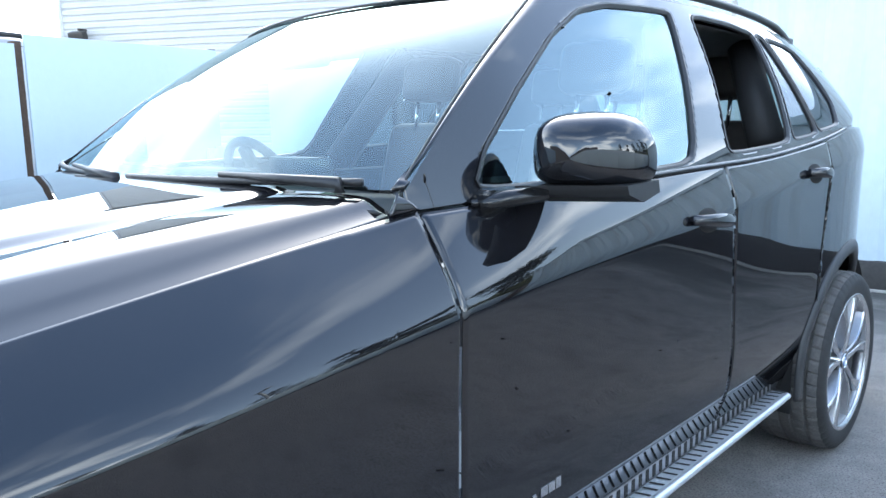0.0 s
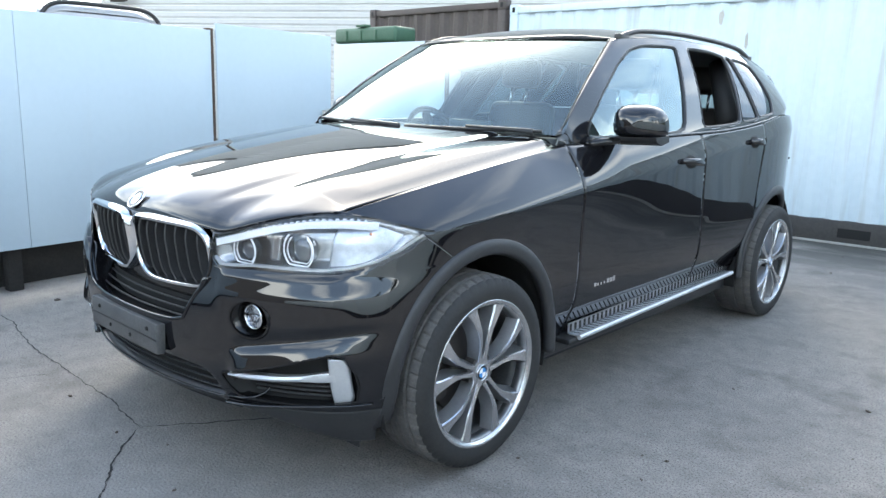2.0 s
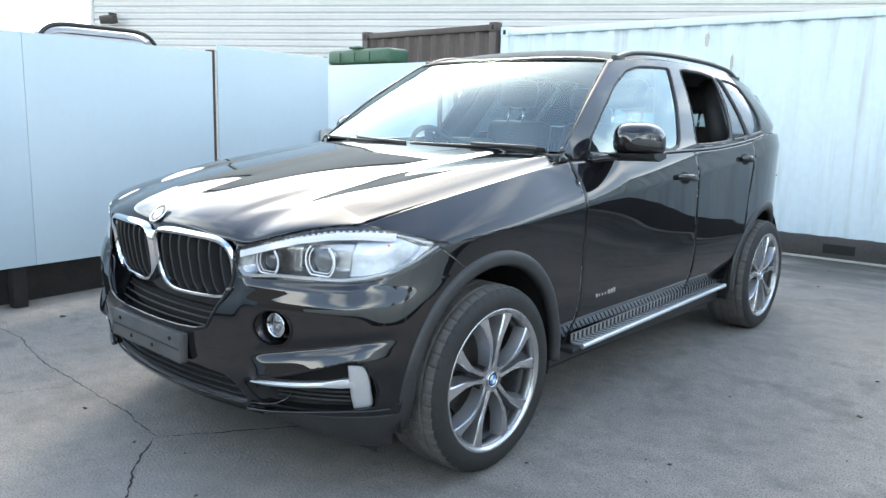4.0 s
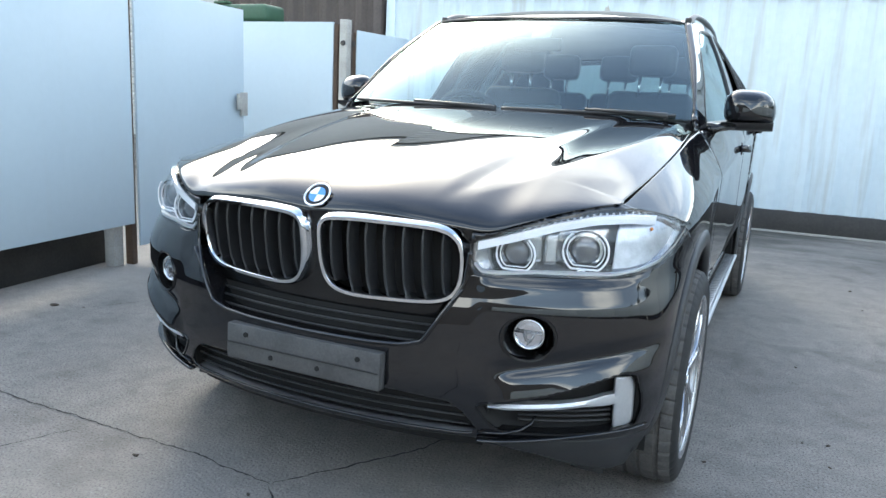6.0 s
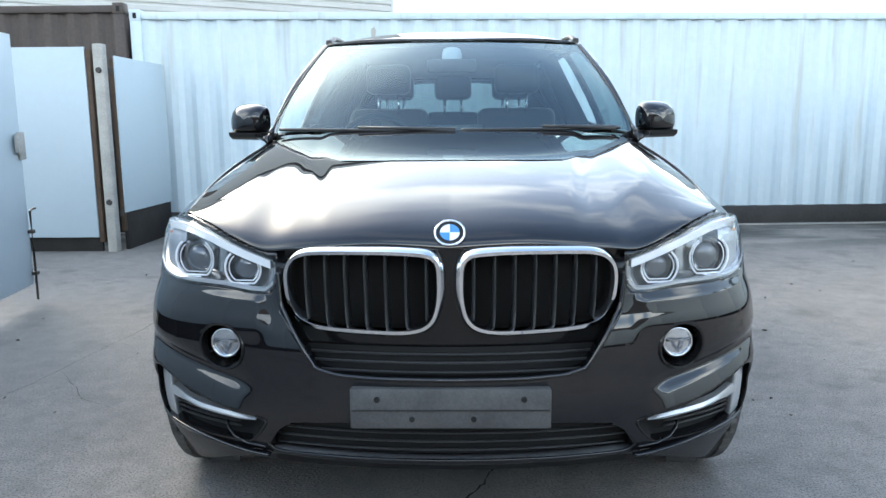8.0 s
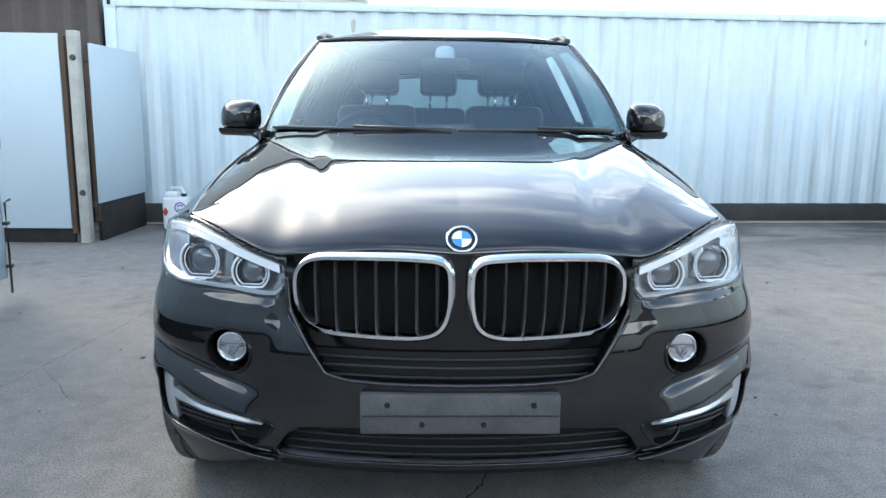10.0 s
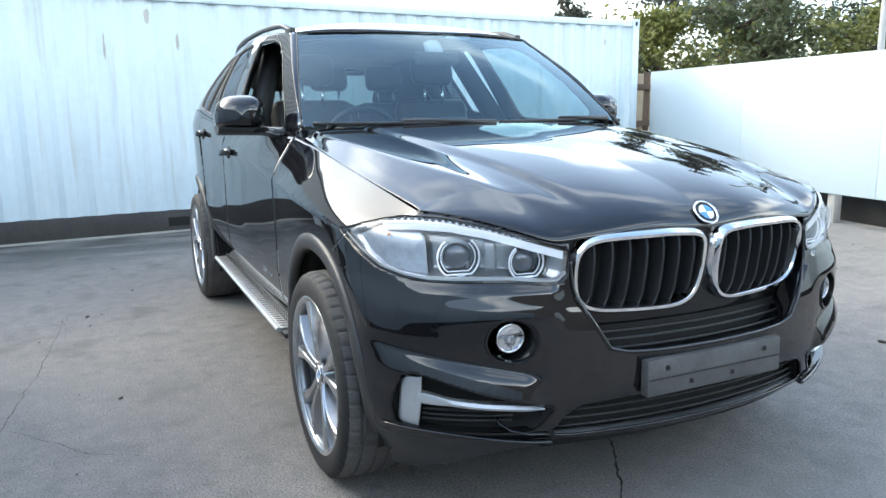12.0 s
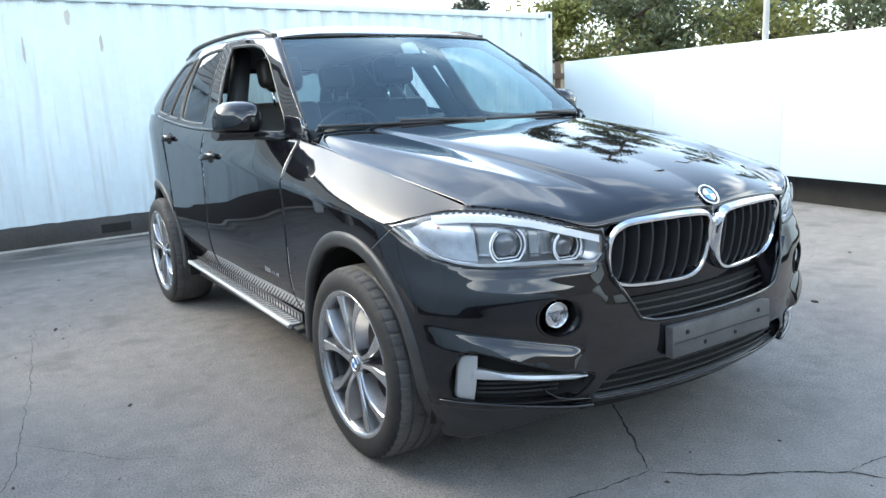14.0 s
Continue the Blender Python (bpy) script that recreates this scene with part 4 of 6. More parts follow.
def nose_shell():
    """Bumper skin: columns by arc length from the middle to the wheel arch, rows by height."""
    zs = np.concatenate([np.linspace(0.196, 0.30, 16), np.linspace(0.306, 1.0, 118)])
    nu = 190
    P = np.zeros((len(zs), nu, 3))
    for i, z in enumerate(zs):
        if z < 0.80:
            ye = YA - math.sqrt(max(R_FLARE ** 2 - (z - AXZ) ** 2, 0.01)) + 0.008
            ye = min(ye, -0.13)
        else:
            ye = np.interp(z, (0.80, 0.915, 1.0), (-0.13, -0.30, -0.50))
        y = np.concatenate([[front_y(z) + 1e-6], front_y(z) + (ye - front_y(z)) * np.linspace(0, 1, 900)[1:] ** 3])
        x = side_x(y, np.full_like(y, z))
        x[0] = 0.0
        s = np.concatenate([[0], np.cumsum(np.hypot(np.diff(x), np.diff(y)))])
        u = np.linspace(0, s[-1], nu)
        P[i, :, 0], P[i, :, 1], P[i, :, 2] = np.interp(u, s, x), np.interp(u, s, y), z
    top = np.vstack([[(x, hood_front(x) + 0.0) for x in np.linspace(-0.02, 0.79, 60)], [(0.80, 0.985), (0.845, 0.965), (0.90, 0.94), (1.1, 0.92), (1.1, 1.4), (-0.02, 1.4)]])
    xs = np.linspace(-0.02, 1.1, 80)
    chin = np.vstack([np.stack([xs, chin_z(xs)], -1), [(1.1, 0.0), (-0.02, 0.0)]])
    a, b, keep = cut(P[:, :, 0], P[:, :, 2], [NOSE, LAMP, FOG, LOW_GRILLE, POD, top, chin])
    moved = (np.abs(a - P[:, :, 0]) + np.abs(b - P[:, :, 2])) > 1e-6
    yy = P[:, :, 1].copy()
    yy[moved] = (P[:, :, 1] + front_face(a, b) - front_face(P[:, :, 0], P[:, :, 2]))[moved]
    # brow crease over the lower pods and a softly rolled edge along the middle grille
    zt = 0.612 + 0.20 * (a - 0.9)
    zb = np.interp(a, (0.5, 0.7, 0.86, 0.92), (0.458, 0.502, 0.556, 0.562))
    ledge = np.clip((zt - b) / np.maximum(zt - zb, 0.02), 0, 1)
    wide = smooth01((a - 0.52) / 0.08) * smooth01((0.945 - a) / 0.04)
    # shoulder under the headlight
    yy -= 0.012 * smooth01((0.812 + 0.05 * smooth01((a - 0.82) / 0.11) - b) / 0.035) * smooth01((b - 0.66) / 0.08) * smooth01((a - 0.47) / 0.06) * smooth01((0.93 - a) / 0.08)
    yy -= wide * (0.026 * ledge * smooth01((b - zb + 0.10) / 0.08) - 0.011 * np.exp(-((b - zt - 0.012) / 0.020) ** 2))
    Q = np.stack([a, yy, b], -1)
    return Q, keep


NP, NKEEP = nose_shell()
full = np.concatenate([mirrored(NP)[:, ::-1][:, :-1], NP], axis=1)
fkeep = np.concatenate([NKEEP[:, ::-1], NKEEP], axis=1)
fmid = (full[:-1, :-1] + full[1:, 1:]) / 2
low_part = (fmid[..., 2] < 0.345) & (np.abs(fmid[..., 0]) > 0.50)
sheet("front_bumper", full, paint, car, "gloss black painted bumper skin", 0.006, fkeep & ~low_part)
for s in (1, -1):
    sheet("bumper_valance", full, grey_plastic, car, "dark grey plastic lower valance", 0.006, fkeep & low_part & (s * fmid[..., 0] > 0))


# -- bonnet --
inner_fold = spline((-0.80, -0.58, -0.36, -0.05, 0.20, 0.60), (0.325, 0.350, 0.385, 0.440, 0.480, 0.535))
outer_fold = spline((-0.80, -0.70, -0.50, -0.31, -0.05, 0.20, 0.60), (0.370, 0.420, 0.535, 0.625, 0.690, 0.722, 0.752))


def folds(x, y):
    """Pressed relief over the bonnet's crown: a step down at the inner fold, a rise to the outer one, a fall to the wing."""
    a, b = inner_fold(y), outer_fold(y)
    c = 0.805
    taps = np.linspace(-2, 2, 9)
    wts = np.exp(-0.5 * taps ** 2)
    wts /= wts.sum()
    top = 0.014 * smooth01((y + 0.80) / 0.45)
    z = 0
    for k, w in zip(taps, wts):
        q = np.abs(x + 0.0085 * k)
        mid = a + np.minimum(0.045, 0.4 * (b - a))
        r = np.where(q < a, 0.003 * np.clip(q / a, 0, 1) ** 3, np.where(q < mid, 0.003 - 0.007 * (q - a) / np.maximum(mid - a, 1e-3), np.where(q < b, -0.004 + (top + 0.004) * (q - mid) / np.maximum(b - mid, 1e-3), top * np.clip((c - q) / (c - b), 0, 1) ** 1.25)))
        z = z + w * r
    return z * smooth01((y + 0.83) / 0.14)


def bonnet():
    us, vs = np.linspace(0, 1, 150), np.linspace(0, 1, 120)
    P = np.zeros((len(us), len(vs), 3))
    for i, u in enumerate(us):
        xf = 0.786 * u
        zf = float(hood_front(xf)) + 0.003
        yf = float(front_face(xf, zf)) - 0.001
        yr, zr = 0.500 + 0.125 * u ** 2, 1.222 - 0.020 * u ** 2 - 0.034 * u ** 7
        e = 0.50 + 0.12 * u ** 2 + 0.30 * u ** 6
        v = vs ** 1.8
        y = yf + (yr - yf) * v
        z = zf + (zr - zf) * v ** e
        x = u * np.where(y < -0.5, 0.786, edge_x(y) - 0.006)
        z = z + folds(x, y) * smooth01((1 - u) * 14) * smooth01(v * 5)
        P[i] = np.stack([x, y, z], -1)
    Q = np.concatenate([mirrored(P)[::-1][:-1], P], axis=0)
    return sheet("bonnet", Q, paint, car, "gloss black bonnet with pressed folds", 0.006)


bonnet()


# -- flanks --
def arch(y, yc, r):
    d = r * r - (y - yc) ** 2
    return np.where(d > 0, AXZ + np.sqrt(np.maximum(d, 0)), 0)


def flank(name, ys_, zlo, zhi, label, n=70):
    P = np.zeros((len(ys_), n, 3))
    v = np.linspace(0, 1, n)
    for i, y in enumerate(ys_):
        z = zlo(y) + (zhi(y) - zlo(y)) * v
        P[i] = np.stack([side_x(np.full(n, y), z), np.full(n, y), z], -1)
    return both(name, P, paint, car, label, 0.006)


def fender_low(y):
    if y < -0.30:
        return float(np.interp(y, (-0.52, -0.42, -0.30), (0.990, 0.968, 0.918)))
    if y < -0.13:
        return float(np.interp(y, (-0.30, -0.13), (0.918, 0.803)))
    return max(float(arch(y, YA, R_FLARE)) - 0.008, 0.33)


flank("front_wing", np.concatenate([np.linspace(-0.515, 0.46, 110), np.linspace(0.464, 0.505, 22), np.linspace(0.51, 0.655, 14)]), fender_low, lambda y: float(edge_z(y)) - 0.001, "gloss black front wing")


SILL = 0.40


def b_cut(z):
    return 1.805 - 0.10 * (z - 1.1)


def door(name, y_front, y_back, label, n=74, m=70):
    """A door skin between two shut lines (y as functions of z), from the sill to the belt."""
    P = np.zeros((m, n, 3))
    for i, u in enumerate(np.linspace(0, 1, m)):
        ymid = y_front(1.0) + (y_back(1.0) - y_front(1.0)) * u
        z = SILL + (float(belt_z(ymid)) - SILL) * np.linspace(0, 1, n)
        y = y_front(z) + (y_back(z) - y_front(z)) * u
        P[i] = np.stack([side_x(y, z), y, z], -1)
    return both(name, P, paint, car, label, 0.006)


front_doors = door("front_door", lambda z: 0.658 + 0 * z, lambda z: b_cut(z) - 0.003, "gloss black front door")


def c_cut(z):
    return np.minimum(2.60 + 0.10 * (z - 1.1), np.where(z < AXZ + R_FLARE, WB - np.sqrt(np.maximum(R_FLARE ** 2 - (z - AXZ) ** 2, 0.0)) + 0.006, 9))


rear_doors = door("rear_door", lambda z: b_cut(z) + 0.003, lambda z: c_cut(z) - 0.003, "gloss black rear door")


def quarter():
    ys_ = np.concatenate([np.linspace(2.44, 3.38, 70), np.linspace(3.384, 3.425, 18), np.linspace(3.43, 3.955, 60)])
    n = 60
    P = np.zeros((len(ys_), n, 3))
    for i, y in enumerate(ys_):
        lo = max(float(arch(y, WB, R_FLARE)) - 0.008, 0.36)
        hi = float(belt_z(min(y, 2.9))) + max(0, y - 2.9) * 0.0
        z = lo + (hi - lo) * np.linspace(0, 1, n)
        yy = np.maximum(y, c_cut(z) + 0.003)
        P[i] = np.stack([side_x(yy, z), yy, z], -1)
    return both("rear_quarter", P, paint, car, "gloss black rear quarter panel", 0.006)


quarter()
# sill under the doors
SP = np.zeros((60, 14, 3))
for i, y in enumerate(np.linspace(0.44, 2.50, 60)):
    z = np.linspace(0.245, SILL - 0.004, 14)
    SP[i] = np.stack([side_x(np.full(14, y), z) - 0.012, np.full(14, y), z], -1)
both("sill", SP, grey_plastic, car, "dark grey plastic sill", 0.006)


# -- greenhouse --
roof_x = spline((1.0, 1.27, 1.6, 2.2, 2.9, 3.3, 3.7), (0.664, 0.668, 0.672, 0.664, 0.628, 0.588, 0.54))
roof_z = spline((1.0, 1.27, 1.6, 2.2, 2.9, 3.3, 3.7), (1.625, 1.652, 1.680, 1.694, 1.672, 1.63, 1.565))


roof_crown = spline((1.10, 1.20, 1.35, 1.60, 1.90, 2.30, 2.90, 3.48), (1.652, 1.682, 1.717, 1.750, 1.760, 1.754, 1.718, 1.640))


def house_x(y, z):
    """Half width of the window band: leans in from belt to roof."""
    zb = belt_z(y)
    xb = side_x(y, zb) - 0.010
    zr, xr = roof_z(y), roof_x(y)
    s = np.clip((z - zb) / (zr - zb), 0, 1.2)
    return xb - (xb - xr) * (0.72 * s + 0.28 * s ** 2)


A_LINE = spline((0.62, 0.90, 1.27), (1.205, 1.425, 1.652))  # front edge of the pillar, z over y


def house_top(y):
    return float(np.where(y < 1.27, A_LINE(y), roof_z(y)))


W_FRONT = rounded_poly([(0.80, 1.198), (1.655, 1.214), (1.765, 1.44), (1.855, 1.655), (1.70, 1.652), (1.50, 1.642), (1.36, 1.612), (1.20, 1.535), (1.00, 1.40), (0.86, 1.285)], 170, 2)
W_REAR = rounded_poly([(1.855, 1.232), (2.335, 1.256), (2.42, 1.45), (2.48, 1.640), (2.30, 1.658), (1.985, 1.662), (1.93, 1.44)], 150, 2)
W_FIXED = rounded_poly([(2.362, 1.262), (2.60, 1.282), (2.595, 1.45), (2.575, 1.634), (2.50, 1.640), (2.444, 1.45)], 120, 2)
W_QTR = rounded_poly([(2.612, 1.288), (2.83, 1.312), (2.91, 1.40), (2.925, 1.50), (2.90, 1.60), (2.80, 1.624), (2.590, 1.634), (2.607, 1.45)], 120, 2)


def house_side():
    ys_ = np.linspace(0.64, 3.48, 260)
    n = 70
    a, b = np.zeros((260, n)), np.zeros((260, n))
    for i, y in enumerate(ys_):
        zb = float(belt_z(min(y, 2.9))) + 0.004
        zt = max(house_top(y), zb + 0.002)
        if y > 3.0:
            zt = min(zt, float(np.interp(y, (3.0, 3.6), (1.668, 1.56))))
        a[i], b[i] = y, zb + (zt - zb) * np.linspace(0, 1, n)
    a, b, keep = cut(a, b, [W_FRONT, W_REAR, W_FIXED, W_QTR])
    return both("window_frame", np.stack([house_x(a, b), a, b], -1), paint, car, "gloss black pillars and window surround", 0.012, keep)


house_side()


def on_house(poly, s, inset=0.0):
    y, z = poly[:, 0], poly[:, 1]
    return np.stack([s * (house_x(y, z) - inset), y, z], -1)


def pane(name, poly, s, material, parent, label):
    c = poly.mean(0)
    ks = np.linspace(1.012, 0.02, 12)
    R = np.stack([c + (poly - c) * k for k in ks], 0)
    P = np.stack([s * (house_x(R[..., 0], R[..., 1]) - 0.010), R[..., 0], R[..., 1]], -1)
    ob = sheet(name, P, material, parent, label, wrap=True)
    ob.visible_shadow = False
    return ob


for s, fd, rd in ((1, front_doors[0], rear_doors[0]), (-1, front_doors[1], rear_doors[1])):
    for poly, p in ((W_FRONT, fd), (W_REAR, rd), (W_FIXED, rd), (W_QTR, car)):
        ring("window_seal", on_house(poly, s), [(-0.010, -0.012), (0.001, -0.010), (0.003, 0.0015), (-0.002, 0.002), (-0.010, -0.004)], satin_black, p, "black rubber seal", center=(0, 1.5, 1.0))
    if s > 0:
        pane("window_pane", W_FRONT, s, side_glass, fd, "closed clear side window")
    else:
        pane("window_pane", W_REAR, s, privacy_glass, rd, "closed dark privacy glass")
    pane("window_pane", W_FIXED, s, privacy_glass, rd, "fixed dark quarter glass")
    pane("window_pane", W_QTR, s, privacy_glass, car, "dark rear quarter glass")
    # belt moulding
    bm = bmesh.new()
    tube(bm, [(s * (float(side_x(y, float(belt_z(y)))) - 0.002), y, float(belt_z(y)) + 0.004) for y in np.linspace(0.78, 2.86, 60)], 0.0075, 8)
    part("belt_strip", bm, gloss_black, car, smooth=True)


# -- roof --
def roof():
    ys_, us = np.linspace(0, 1, 70), np.linspace(-1, 1, 61)
    P = np.zeros((70, 61, 3))
    for j, u in enumerate(us):
        y0 = 1.125 + 0.145 * u * u
        y = y0 + (3.48 - y0) * ys_
        P[:, j, 0] = u * (roof_x(y) + 0.002)
        P[:, j, 1] = y
        P[:, j, 2] = roof_z(y) + (roof_crown(y) - roof_z(y)) * (1 - abs(u) ** 2.8)
    return sheet("roof", P, paint, car, "gloss black roof panel", 0.01, out=(0, 2.3, 0.5))


roof()
for s in (1, -1):
    bm = bmesh.new()
    ys_ = np.linspace(1.34, 3.12, 50)
    lift = 0.030 * np.clip(np.minimum((ys_ - 1.34) / 0.16, (3.12 - ys_) / 0.22), 0, 1) ** 0.6
    tube(bm, [(s * (float(roof_x(y)) - 0.022), y, float(roof_z(y)) + 0.006 + l) for y, l in zip(ys_, lift)], 0.017, 10, 0.8)
    for y in (1.36, 3.10):
        box(bm, (s * (float(roof_x(y)) - 0.022) - 0.016, y - 0.05, float(roof_z(y)) - 0.01), (s * (float(roof_x(y)) - 0.022) + 0.016, y + 0.05, float(roof_z(y)) + 0.024), 0.006)
    part("roof_rail", bm, satin_black, car, "satin black roof rail", smooth=True, angle=50)


# -- windscreen and its pillars --
def ws_point(u, v):
    """u: -1..1 across, v: 0 base .. 1 top."""
    au = abs(u)
    bx, by, bz = 0.822 * u, 0.475 + 0.16 * u * u, 1.205 + 0.008 * u * u
    tx, ty, tz = 0.652 * u, 1.118 + 0.14 * u * u, 1.655 - 0.005 * au ** 2.2
    p = Vector((bx, by, bz)).lerp(Vector((tx, ty, tz)), v)
    n = Vector((0.25 * u, -0.6, 0.75)).normalized()
    return p + n * 0.035 * math.sin(math.pi * v) * (1 - 0.5 * au ** 3)


WSG = np.array([[ws_point(u, v) for u in np.linspace(-1, 1, 41)] for v in np.linspace(0, 1, 31)])
wsob = sheet("windscreen", WSG, screen_glass, car, "clear windscreen reflecting bright sky")
wsob.visible_shadow = False
for s in (1, -1):
    PP = []
    for v in np.linspace(0, 1, 40):
        a = ws_point(s * 0.985, v)
        y = 0.62 + (1.28 - 0.62) * v
        z = float(A_LINE(y))
        b = Vector((s * (float(house_x(y, z)) + 0.001), y, z))
        mid = (a + b) / 2 + Vector((s * 0.5, -0.5, 0.4)) * 0.010
        row = []
        for t in np.linspace(0, 1, 9):
            row.append((1 - t) ** 2 * a + 2 * t * (1 - t) * mid + t * t * b)
        PP.append(row)
    sheet("windscreen_pillar", np.array(PP), paint, car, "gloss black windscreen pillar", 0.01)
    # the wing's root between bonnet, pillar and door
    foot, edge = [], []
    for k in range(9):
        t = k / 8
        p = ws_point(s * 0.985, 0.0).lerp(Vector((s * (float(house_x(0.62, float(A_LINE(0.62)))) + 0.001), 0.62, float(A_LINE(0.62)))), t)
        foot.append(p + Vector((0, 0, 0.001)))
        y = 0.596 + 0.068 * t
        edge.append(Vector((s * (float(side_x(y, float(edge_z(y)))) - 0.001), y, float(edge_z(y)) - 0.001)))
    RP = [[foot[k].lerp(edge[k], j / 8) + Vector((s * 0.5, -0.3, 0.4)) * 0.012 * math.sin(math.pi * j / 8) for k in range(9)] for j in range(9)]
    sheet("wing_root", np.array(RP), paint, car, thick=0.006)
    bm = bmesh.new()
    tube(bm, [ws_point(s * 0.985, v) + Vector((0, -0.001, 0.001)) for v in np.linspace(0, 1, 30)], 0.0035, 6)
    part("windscreen_trim", bm, satin_black, car, smooth=True)
bm = bmesh.new()
tube(bm, [ws_point(u, 1.0) + Vector((0, -0.003, 0.004)) for u in np.linspace(-0.98, 0.98, 40)], 0.004, 6)
part("windscreen_trim", bm, satin_black, car, smooth=True)
# scuttle between bonnet and glass
SC = np.array([[(x, 0.44 + 0.15 * (x / 0.79) ** 2 + 0.09 * t, 1.200 - 0.02 * math.sin(math.pi * t) - 0.022 * (x / 0.79) ** 2 * (1 - t)) for x in np.linspace(-0.79, 0.79, 60)] for t in np.linspace(0, 1, 10)])
sheet("scuttle_panel", SC, satin_black, car, "black plastic scuttle", 0.006, out=(0, 0.5, 0.5))


def wiper(u0, u1, pivot_u):
    off = Vector((0, -0.016, 0.014))
    bm = bmesh.new()
    tube(bm, [ws_point(u0 + (u1 - u0) * k / 20, 0.014) + off * 0.5 for k in range(21)], 0.0075, 8)
    w = part("wiper", bm, satin_black, car, "black flat wiper lying along the glass", smooth=True)
    bm = bmesh.new()
    p = ws_point(pivot_u, 0.0) + Vector((0, -0.02, -0.004))
    tube(bm, [p, p + Vector((0, 0, 0.018)), (p + ws_point((u0 + u1) / 2, 0.03) + off) / 2 + Vector((0, -0.004, 0.008)), ws_point((u0 + u1) / 2, 0.03) + off * 0.8], [0.013, 0.012, 0.009, 0.006], 8)
    part("wiper_arm", bm, satin_black, w, smooth=True)


wiper(-0.93, -0.05, 0.02)
wiper(0.05, 0.90, 0.86)


# -- tail --
def tail():
    zs = np.linspace(0.34, 1.28, 60)
    us = np.linspace(-1, 1, 81)
    P = np.zeros((60, 81, 3))
    for i, z in enumerate(zs):
        X = float(side_x(2.75, min(z, 1.25)))
        for j, u in enumerate(us):
            x = X * math.sin(u * math.pi / 2) * 0.86
            y = 2.70 + 1.27 * (1 - min(abs(x) / (X * 1.0), 0.9999) ** 2.3) ** (1 / 2.3) - 0.25 * max(0, z - 0.95) ** 1.5
            P[i, j] = (x, y, z)
    sheet("tailgate", P, paint, car, "gloss black tailgate", 0.008)
    G = np.zeros((20, 41, 3))
    for i, v in enumerate(np.linspace(0, 1, 20)):
        for j, u in enumerate(np.linspace(-1, 1, 41)):
            G[i, j] = ((0.64 - 0.09 * v) * u, 3.82 - 0.37 * v - 0.10 * u * u, 1.27 + 0.31 * v + 0.03 * (1 - u * u) * v)
    g = sheet("rear_window", G, rear_glass, car, "tinted tailgate glass")
    g.visible_shadow = False
    for s in (1, -1):
        D = np.zeros((20, 6, 3))
        for i, v in enumerate(np.linspace(0, 1, 20)):
            a = np.array(((0.64 - 0.09 * v) * s, 3.82 - 0.37 * v - 0.10, 1.27 + 0.31 * v))
            yb = 3.46
            z = 1.275 + (1.565 - 1.275) * v
            b = np.array((s * float(house_x(yb, z)), yb, z))
            for k, t in enumerate(np.linspace(0, 1, 6)):
                D[i, k] = a + (b - a) * t
        sheet("rear_pillar", D, paint, car, thick=0.008)
    S = np.array([[((0.49 - 0.06 * t) * u, 3.42 + 0.06 * t - 0.05 * u * u, 1.612 + 0.0 * t - 0.025 * u * u - 0.02 * t) for u in np.linspace(-1, 1, 31)] for t in np.linspace(0, 1, 6)])
    sheet("roof_spoiler", S, paint, car, thick=0.02, out=(0, 3.5, 1.0))


tail()
# underbody and wheel wells
boxed("underbody", (-0.80, 0.46, 0.21), (0.80, 2.46, 0.30), satin_black, car, 0.02)
boxed("underbody", (-0.60, -0.60, 0.24), (0.60, 0.44, 0.34), satin_black, car, 0.02)
boxed("underbody", (-0.60, 2.48, 0.26), (0.60, 3.80, 0.36), satin_black, car, 0.02)
for s in (1, -1):
    for yc in (YA, WB):
        ang = np.linspace(-0.25, math.pi + 0.25, 40)
        Wl = np.array([[(s * x, yc - 0.46 * math.cos(a), AXZ + 0.46 * math.sin(a)) for x in (0.58, 0.70, 0.80, 0.90)] for a in ang])
        sheet("wheel_well", Wl, dark_void, car, out=(s * 0.75, yc, AXZ + 2), thick=0.004)
        B = np.array([[(s * 0.575, yc - r * math.cos(a), AXZ + r * math.sin(a)) for r in (0.02, 0.2, 0.465)] for a in np.linspace(-0.3, math.pi + 0.3, 30)])
        sheet("wheel_well_wall", B, dark_void, car, thick=0.004)


# -- wheel-arch flares --
def flare(yc, s, a0, a1):
    rows = []
    sec = ((0.426, -0.025), (0.432, 0.0), (0.442, 0.007), (0.464, 0.0085), (0.480, 0.005), (0.488, -0.001), (0.490, -0.01))
    for a in np.linspace(a0, a1, 80):
        row = []
        for r, o in sec:
            y, z = yc - r * math.cos(a), AXZ + r * math.sin(a)
            zz = max(z, 0.27)
            base = float(side_x(y, max(min(zz, 0.83), 0.27 if yc < 1 and y < yc else 0.56)))
            row.append((s * (base + (o + 0.004) * (float(smooth01(a / 0.5)) if yc < 1 else 1.0)), y, z))
        rows.append(row)
    return sheet("arch_flare", np.array(rows), grey_plastic, car, "dark grey plastic wheel-arch flare", 0.008, out=(0, yc, AXZ))


for s in (1, -1):
    flare(YA, s, -0.24, math.pi + 0.10)
    flare(WB, s, -0.10, math.pi + 0.22)


